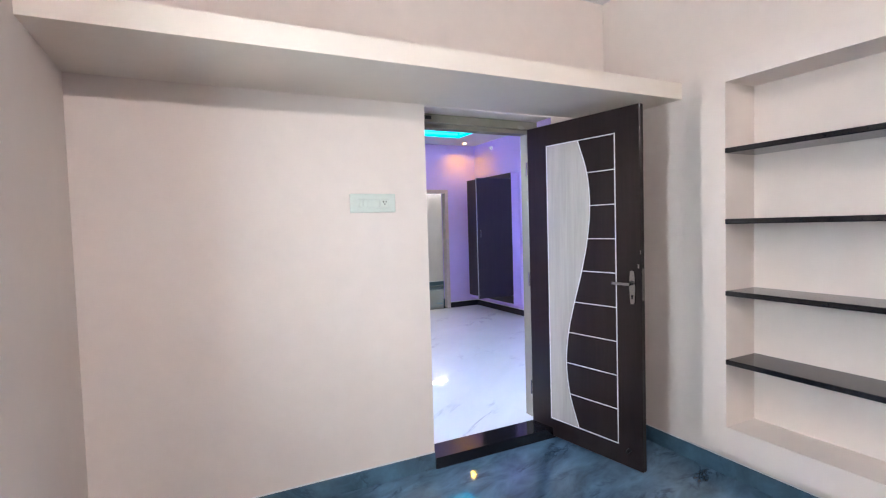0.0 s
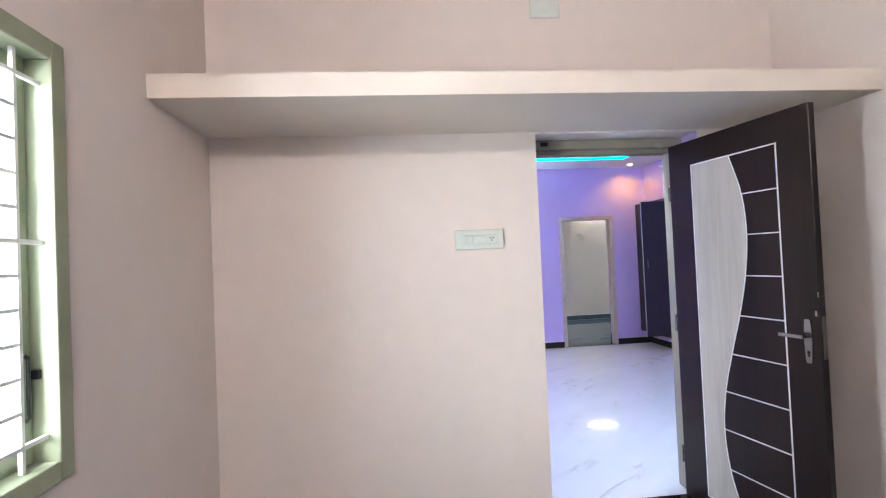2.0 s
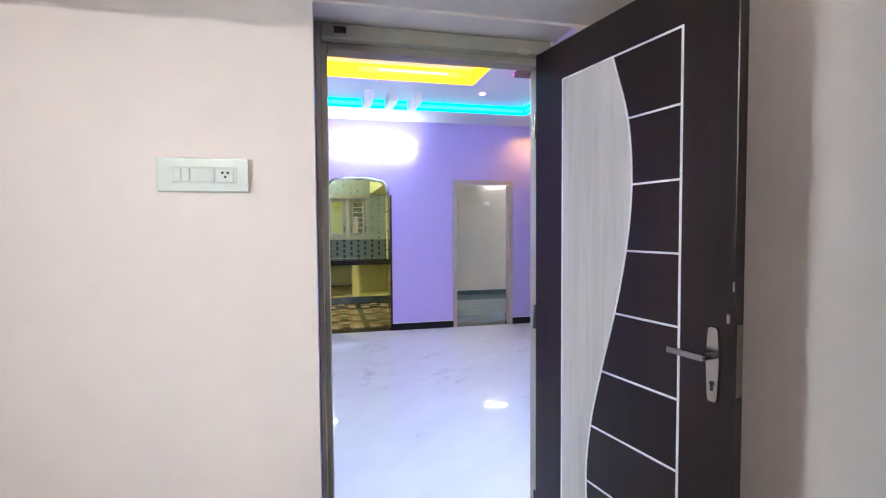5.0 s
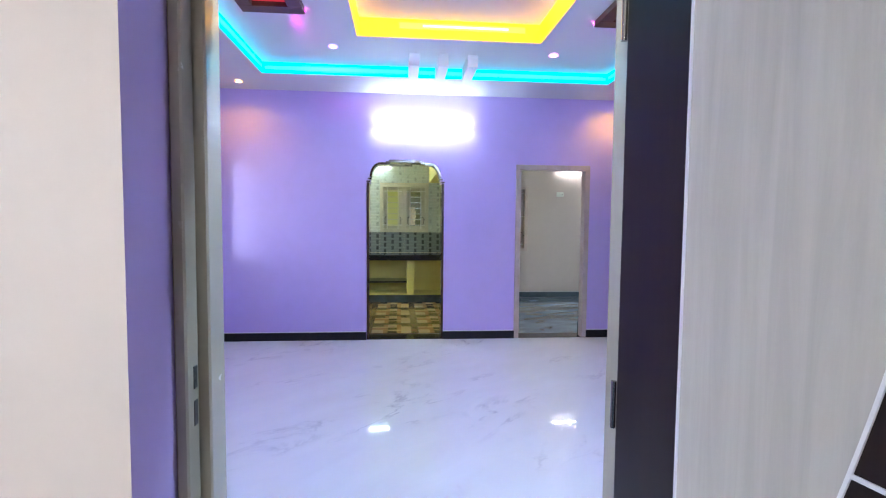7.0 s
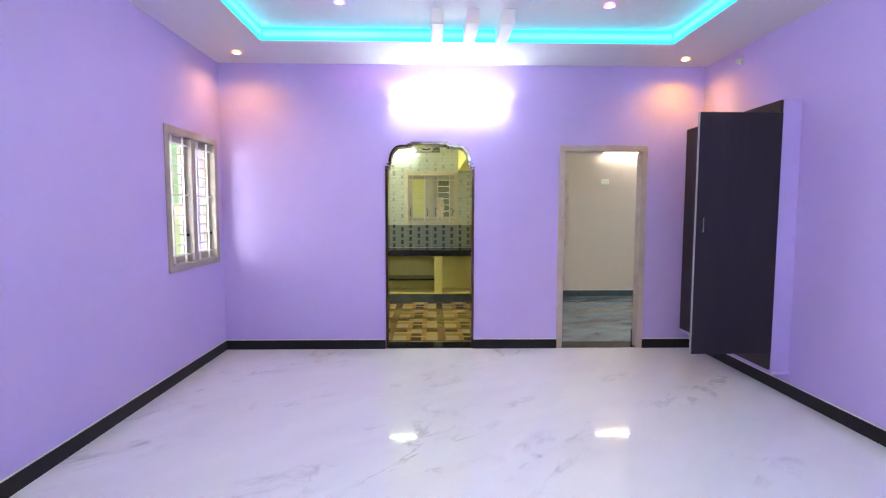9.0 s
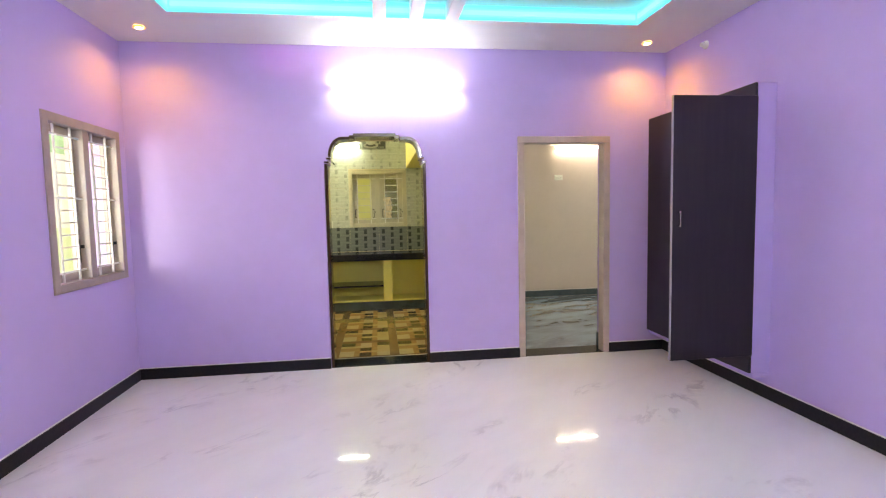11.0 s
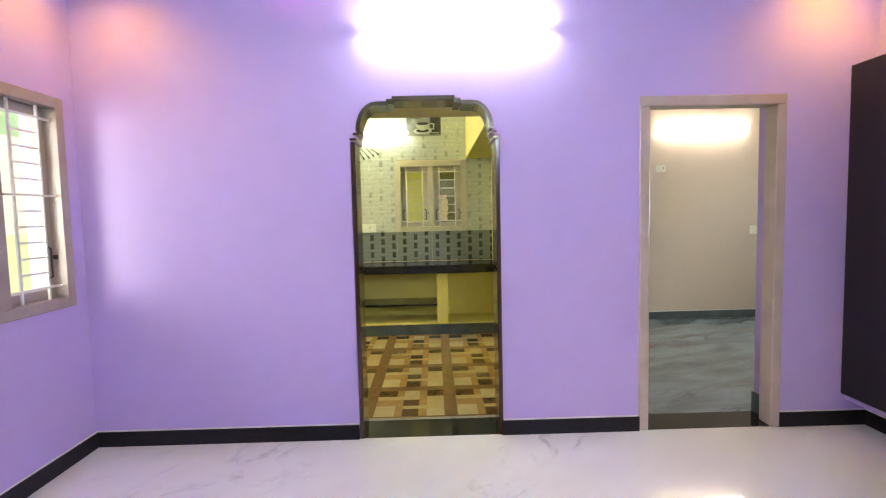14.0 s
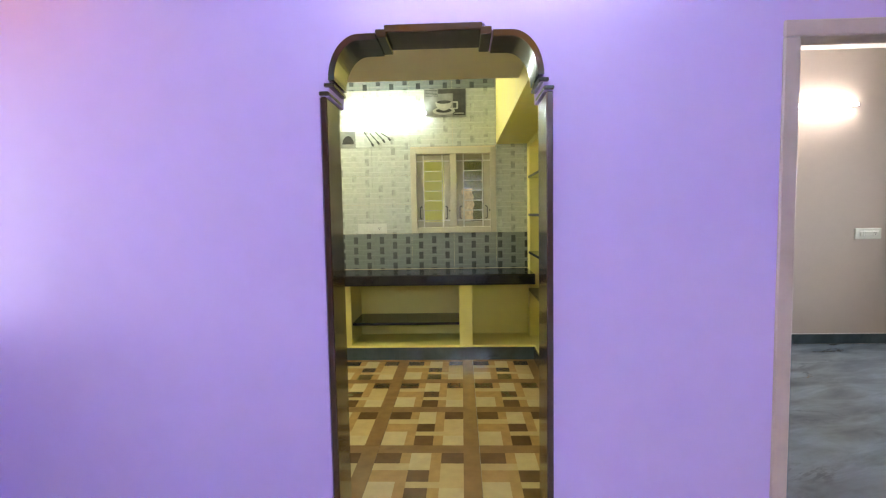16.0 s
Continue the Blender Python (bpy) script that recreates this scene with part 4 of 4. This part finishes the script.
# ---- cupboard ----
def cupboard():
    X, Y0, Y1, Z0, Z1 = 4.45, 6.484, HN - 0.002, 0.205, 2.262
    c = thing("cupboard", (X, (Y0 + Y1) / 2, Z0), "charcoal laminate wall cupboard with one door open", "cupboard")
    ym = 7.165
    block("side_panel", (X + 0.022, Y0, Z0), (HE - 0.002, Y0 + 0.02, Z1), LILAC, c, "lilac plastered side", 0.002)
    block("side_panel", (X + 0.022, Y1 - 0.02, Z0), (HE - 0.002, Y1, Z1), CUPBOARD, c, "", 0.002)
    block("top_panel", (X + 0.022, Y0 + 0.02, Z1 - 0.02), (HE - 0.002, Y1 - 0.02, Z1), CUPBOARD, c, "", 0.002)
    block("bottom_panel", (X + 0.022, Y0 + 0.02, Z0), (HE - 0.002, Y1 - 0.02, Z0 + 0.02), CUPBOARD, c, "", 0.002)
    block("divider", (X + 0.022, ym - 0.01, Z0 + 0.02), (HE - 0.002, ym + 0.01, Z1 - 0.02), CUPBOARD, c, "", 0.001)
    block("lining", (X + 0.0225, ym - 0.0145, 1.362), (HE - 0.0125, ym - 0.0102, Z1 - 0.0205), TEAL, c, "teal lined inner side", 0)
    block("back_panel", (HE - 0.012, Y0 + 0.02, 1.36), (HE - 0.003, ym - 0.01, Z1 - 0.02), TEAL, c, "teal lined back", 0)
    block("back_panel", (HE - 0.012, Y0 + 0.02, Z0 + 0.02), (HE - 0.003, ym - 0.01, 1.33), CUPBOARD, c, "", 0)
    block("inner_shelf", (X + 0.03, Y0 + 0.02, 1.33), (HE - 0.003, ym - 0.0105, 1.359), CUPBOARD, c, "", 0.001)
    block("front_rail", (X + 0.002, Y0, 2.172), (X + 0.021, ym - 0.005, Z1), CUPBOARD, c, "", 0.001)
    block("front_rail", (X + 0.002, Y0, Z0), (X + 0.021, ym - 0.005, 0.33), CUPBOARD, c, "", 0.001)
    ld = block("door", (X, ym, Z0 + 0.003), (X + 0.021, Y1, Z1 - 0.001), CUPBOARD, c, "closed charcoal door", 0.002)
    # the open door stands square to the wall
    od = block("door", (3.833, Y0 - 0.020, 0.338), (X + 0.01, Y0 - 0.001, 2.166), CUPBOARD, c, "open charcoal door with grey edging", 0.002)
    block("edging", (3.829, Y0 - 0.0205, 0.338), (3.8335, Y0 - 0.0005, 2.166), EDGE_GREY, od, "grey edge band", 0)
    for where, parent in (("open", od), ("closed", ld)):
        bm = bmesh.new()
        if where == "open":
            hx, hy = 3.876, Y0 - 0.020
            rod(bm, (hx, hy - 0.028, 1.275), (hx, hy - 0.028, 1.385), 0.004, 10)
            for z in (1.283, 1.377):
                rod(bm, (hx, hy + 0.002, z), (hx, hy - 0.028, z), 0.005, 10)
        else:
            hx, hy = X, 7.218
            rod(bm, (hx - 0.028, hy, 1.282), (hx - 0.028, hy, 1.392), 0.004, 10)
            for z in (1.292, 1.382):
                rod(bm, (hx + 0.002, hy, z), (hx - 0.028, hy, z), 0.005, 10)
        part("handle", bm, STEEL, parent, "slim steel bow handle", True)
    for z in (0.5, 1.25, 2.0):
        block("hinge", (X - 0.02, Y0 - 0.001, z - 0.02), (X + 0.012, Y0 + 0.006, z + 0.02), STEEL, od, "", 0.001)
    return c


cupboard()
block("ledge_cupboard", (4.47, 6.47, 0.17), (HE - 0.001, HN - 0.001, 0.203), LILAC, None, "", 0.004)
tagged(bpy.data.objects["ledge_cupboard"], "lilac plastered ledge under the cupboard", "ledge", "", "structure")


# ---- kitchen ----
def arch_lining():
    a = thing("arch_frame", (1.82, HN, 0), "dark polished wooden arch lining with stepped shoulders", "arch", "", "structure")
    X0, X1, Y0, Y1, W = 1.374, 2.280, HN - 0.014, 8.05, 0.026
    for x0, x1 in ((X0, X0 + W), (X1 - W, X1)):
        block("jamb", (x0, Y0, 0.004), (x1, Y1, 1.862), ARCH_WOOD, a, "", 0.004)
    for s in (0, 1):
        for k in range(2):
            o = 0.004 - 0.020 * k
            x = X0 - o if s == 0 else X1 + o - 0.040
            block("shoulder_step", (x, Y0 - 0.004 + 0.002 * k, 1.867 + k * 0.032), (x + 0.040, Y1 + 0.002, 1.882 + k * 0.032), ARCH_WOOD, a, "", 0.003)
    curve = []
    for i in range(17):
        q = i / 16 * math.pi / 2
        curve.append((1.408 + 0.125 * (1 - math.cos(q)), 1.925 + 0.172 * math.sin(q)))
    curve.append((1.602, 2.098))
    for s in (0, 1):
        pts = [(X0 + X1 - x, z) for x, z in curve][::-1] if s else curve
        bm = bmesh.new()
        strip(bm, pts, 0.024, Y0, Y1)
        part("arch_curve", bm, ARCH_WOOD, a)
    for x0, x1, z0, z1 in ((1.597, 1.640, 2.080, 2.111), (2.003, 2.046, 2.080, 2.111), (1.632, 2.011, 2.098, 2.127)):
        block("head_step", (x0, Y0 - 0.004, z0), (x1, Y1 + 0.001, z1), ARCH_WOOD, a, "", 0.003)
    # plaster that fills the corners behind the curved lining
    for s in (0, 1):
        pts = curve + [(1.634, 2.098), (1.634, 2.1265), (1.8215, 2.1265), (1.8215, 2.1355), (1.3675, 2.1355), (1.3675, 1.862), (1.408, 1.862)]
        if s:
            pts = [(X0 + X1 - x, z) for x, z in pts]
        bm = bmesh.new()
        lo = [bm.verts.new((x, HN + 0.0005, z)) for x, z in pts]
        hi = [bm.verts.new((x, 8.0995, z)) for x, z in pts]
        bm.faces.new(lo)
        bm.faces.new(hi[::-1])
        for i in range(len(pts)):
            j = (i + 1) % len(pts)
            bm.faces.new((lo[i], hi[i], hi[j], lo[j]))
        bmesh.ops.recalc_face_normals(bm, faces=bm.faces[:])
        bmesh.ops.triangulate(bm, faces=[f for f in bm.faces if len(f.verts) > 4])
        part("spandrel", bm, LILAC, a, "lilac plaster")


arch_lining()

counter = thing("kitchen_counter", (1.2, 10.77, 0), "yellow masonry kitchen counter with open shelves below", "counter")
slab = lambda n, a, b, m, l="": block(n, a, b, m, counter, l, 0.003)
slab("plinth", (-0.2, 10.545, 0.0), (KE - 0.001, KN - 0.002, 0.125), SKIRT_GREY, "dark slate plinth")
slab("back", (-0.2, KN - 0.03, 0.125), (KE - 0.001, KN - 0.002, 0.725), YELLOW)
slab("base", (-0.2, 10.53, 0.1255), (KE - 0.001, KN - 0.03, 0.145), YELLOW)
slab("divider", (1.885, 10.53, 0.145), (2.01, KN - 0.03, 0.725), YELLOW)
slab("divider", (0.72, 10.53, 0.145), (0.855, KN - 0.03, 0.725), YELLOW)
slab("inner_shelf", (0.855, 10.56, 0.335), (1.885, KN - 0.03, 0.362), GRANITE, "black granite shelf")
worktop = block("worktop", (-0.2, 10.49, 0.726), (KE - 0.002, KN - 0.001, 0.826), GRANITE, None, "", 0.008)
tagged(worktop, "thick polished black granite kitchen worktop", "worktop")
slab_structure("loft_entrance", [((-0.2, 8.101, 2.22), (2.284, 9.0, 2.32))], KITCHEN, "pale loft slab over the kitchen entrance", "loft", 0.004)
# extra tube out of sight on the west wall, added to brighten the counter
side_fill_tube = tube_light(-0.6, 0.6, 0, 0, TUBE_KITCHEN_FILL, "added unseen fill tube on the kitchen side wall", 0.06)
side_fill_tube.matrix_basis = pose(-0.2, 9.9, 2.5, 0, 0, 90)
loft = slab_structure("loft_kitchen", [((2.285, 8.11, 2.10), (KE - 0.001, KN - 0.001, 2.949))], YELLOW, "yellow boxed loft under the kitchen ceiling", "loft", 0.004)
for z in (0.61, 0.985, 1.36, 1.735):
    bm = bmesh.new()
    box(bm, (KE - 0.012, 9.102, z), (KE + 0.219, 10.878, z + 0.025))
    soften(bm, 0.003, 1)
    tagged(part("kitchen_shelf", bm, GRANITE), "black granite shelf in the yellow kitchen recess", "shelf", "shelves in the kitchen recess")
slab_structure("baseboard_kitchen", [((KE - 0.012, 8.11, 0), (KE - 0.001, 10.54, 0.12))], SKIRT_GREY, "dark slate skirting", "skirting")


# ---- outside the windows ----
NEIGHBOUR = paint("pale_green_outer_wall", (0.50, 0.52, 0.24))
OUT_GROUND = plain("concrete_ground", (0.30, 0.29, 0.27), 0.85, 0, 0.2, 3, 0.4)
slab_structure("ground", [((-60, -60, -0.6), (60, 60, -0.25))], OUT_GROUND, "pale concrete ground outside", "ground")
LIME = paint("lime_green_outer_paint", (0.64, 0.79, 0.46))
WHITEWASH = paint("whitewashed_outer_wall", (0.82, 0.84, 0.76))
GREEN_SHEET = paint("green_outer_sheet", (0.36, 0.60, 0.33))
slab_structure("wall_neighbour_west", [((-2.6, -6, -0.25), (-2.4, 18, 1.30), 0), ((-2.6, -6, 1.30), (-2.4, 7.5, 2.9), 1), ((-2.6, 7.5, 1.30), (-2.4, 10.9, 2.3), 1), ((-2.6, 7.5, 2.3), (-2.4, 10.9, 2.9), 2), ((-2.6, 10.9, 1.30), (-2.4, 18, 1.55), 1), ((-2.6, 10.9, 1.55), (-2.4, 18, 2.9), 2)],
               (LIME, WHITEWASH, GREEN_SHEET), "sunlit lime and white neighbouring wall outside", "wall")
slab_structure("wall_neighbour_north", [((-2.3, 12.1, -0.25), (6, 12.3, 4.5))], NEIGHBOUR, "pale green house wall outside", "wall")

# ---- tiles, piece by piece ----
GAP = 0.002


def floor_tile_mesh(size):
    """One mosaic print tile: border strips and a block pattern, all in one sheet with a thickness."""
    bm = bmesh.new()
    e = size / 2 - GAP / 2
    box(bm, (-e, -e, -0.008), (e, e, 0.0), 1)
    xs = [0.0, 0.24, 0.335, 0.53, 0.63, 0.843, 1.0]
    ys = [0.0, 0.222, 0.32, 0.518, 0.64, 0.843, 1.0]
    rows = ("CTDTCM", "CTLLLM", "TTDTLM", "LLCTLM", "DTCTDM", "MMMMMM")
    keys = "DMTLC"
    for j, row in enumerate(rows):
        for i, k in enumerate(row):
            q = [bm.verts.new((-e + 2 * e * xs[a], -e + 2 * e * ys[b], 0.0006)) for a, b in ((i, j), (i + 1, j), (i + 1, j + 1), (i, j + 1))]
            bm.faces.new(q).material_index = keys.index(k)
    return mesh_of("floor_tile", bm, [MOSAIC[k] for k in keys])


kitchen_floor = bpy.data.objects["floor_kitchen"]
me = floor_tile_mesh(0.600)
for i in range(6):
    for j in range(5):
        x, y = 0.507 + 0.600 * (i - 1), 8.484 + 0.600 * j
        if x + 0.3 < 2.95:
            ob = new("floor_tile", me)
            ob.parent = kitchen_floor
            ob.location = (x, y, 0.0)

wall_north_kitchen = bpy.data.objects["wall_kitchen_north"]
tile_meshes = {}


def wall_tile_piece(x0, x1, z0, z1, mat):
    key = (round(x1 - x0, 3), round(z1 - z0, 3), mat.name)
    if key not in tile_meshes:
        bm = bmesh.new()
        w, h = (x1 - x0) / 2 - GAP / 2, (z1 - z0) / 2 - GAP / 2
        box(bm, (-w, -0.008, -h), (w, 0.006, h))
        tile_meshes[key] = mesh_of("wall_tile", bm, mat)
    ob = new("wall_tile", tile_meshes[key])
    ob.parent = wall_north_kitchen
    ob.location = ((x0 + x1) / 2, KN + 0.006, (z0 + z1) / 2)


WX0, WX1, WZ0, WZ1 = 1.402, 2.278, 1.202, 2.07
bands = [(0.83, 1.2, TILE_DARK), (1.2, 1.5, TILE_LIGHT), (1.5, 1.8, TILE_LIGHT), (1.8, 2.09, TILE_LIGHT), (2.09, 2.38, TILE_LIGHT), (2.38, 2.67, TILE_LIGHT), (2.67, 2.80, TILE_DARK)]
for z0, z1, mat in bands:
    cuts = [-0.2, 0.16, 0.60, 1.0, 1.402, 1.84, 2.278, KE]
    for x0, x1 in zip(cuts, cuts[1:]):
        if x0 > 1.4 and x1 < 2.28 and 1.19 < z0 < 2.0:
            continue
        wall_tile_piece(x0, x1, z0, z1, mat)

# printed picture tiles
PRINT_PALE = plain("pale_print", (0.42, 0.44, 0.40), 0.2, 0, 0.15, 20)


def disc(bm, x, z, rx, rz, y, lo=0.0, hi=360.0):
    """A flat filled arc in an upright plane."""
    ring = [bm.verts.new((x + rx * math.cos(radians(a)), y, z + rz * math.sin(radians(a)))) for a in [lo + (hi - lo) * i / 24 for i in range(25 if hi - lo < 360 else 24)]]
    bm.faces.new(ring)


def printed(name, parent, mat, depth, draw, label=""):
    bm = bmesh.new()
    draw(bm, KN - depth)
    bmesh.ops.recalc_face_normals(bm, faces=bm.faces[:])
    return part(name, bm, mat, parent, label)


pic = thing("picture_tile", (1.77, KN - 0.003, 2.53), "grey printed wall tile with a cup and saucer picture", "tile")
block("print_ground", (1.555, KN - 0.0075, 2.385), (1.985, KN - 0.003, 2.672), PRINT_GREY, pic, "", 0)
printed("printed_shade", pic, PRINT_DARK, 0.0079, lambda bm, y: (box(bm, (1.85, y, 2.40), (1.975, y + 0.0003, 2.665)), box(bm, (1.70, y, 2.62), (1.86, y + 0.0003, 2.665))), "dark printed background")
printed("printed_saucer", pic, PRINT_PALE, 0.0083, lambda bm, y: disc(bm, 1.755, 2.445, 0.115, 0.038, y), "pale printed saucer")
printed("printed_shadow", pic, PRINT_DARK, 0.0087, lambda bm, y: disc(bm, 1.755, 2.450, 0.080, 0.022, y), "dark printed saucer hollow")
printed("printed_cup", pic, PRINT_PALE, 0.0091, lambda bm, y: disc(bm, 1.755, 2.535, 0.085, 0.085, y, 180, 360), "pale printed cup")
printed("printed_coffee", pic, PRINT_DARK, 0.0095, lambda bm, y: disc(bm, 1.755, 2.535, 0.073, 0.017, y), "dark printed coffee")
printed("printed_handle", pic, PRINT_PALE, 0.0091, lambda bm, y: (box(bm, (1.845, y, 2.525), (1.90, y + 0.0003, 2.54)), box(bm, (1.885, y, 2.47), (1.90, y + 0.0003, 2.525)), box(bm, (1.83, y, 2.462), (1.90, y + 0.0003, 2.475))), "pale printed cup handle")
printed("printed_spoon", pic, PRINT_PALE, 0.0087, lambda bm, y: box(bm, (1.86, y, 2.415), (1.96, y + 0.0003, 2.425)), "pale printed spoon")
tagged(printed("printed_lines", pic, PRINT_DARK, 0.0083, lambda bm, y: [box(bm, (1.57, y, 2.595 + 0.014 * i), (1.70, y + 0.0003, 2.600 + 0.014 * i)) for i in range(5)], "dark printed lines"), kind="stuff")

pic2 = thing("picture_tile", (0.85, KN - 0.003, 2.19), "pale printed wall tile with a cutlery picture", "tile")
block("print_ground", (0.62, KN - 0.0075, 2.095), (0.835, KN - 0.003, 2.26), PRINT_GREY, pic2, "", 0)
printed("printed_cup", pic2, PRINT_DARK, 0.0083, lambda bm, y: disc(bm, 0.76, 2.13, 0.06, 0.085, y, 0, 180), "dark printed pot")
for i in range(4):
    bm = bmesh.new()
    x = 0.93 + 0.058 * i
    a, b = (x, KN - 0.004, 2.25 - 0.012 * (i % 2)), (x + 0.075, KN - 0.004, 2.135 + 0.018 * i)
    rod(bm, a, b, 0.0045, 6)
    rod(bm, b, (b[0] + 0.02, b[1], b[2] - 0.03), 0.010, 6)
    part("printed_fork", bm, PRINT_DARK, pic2, "dark printed fork")
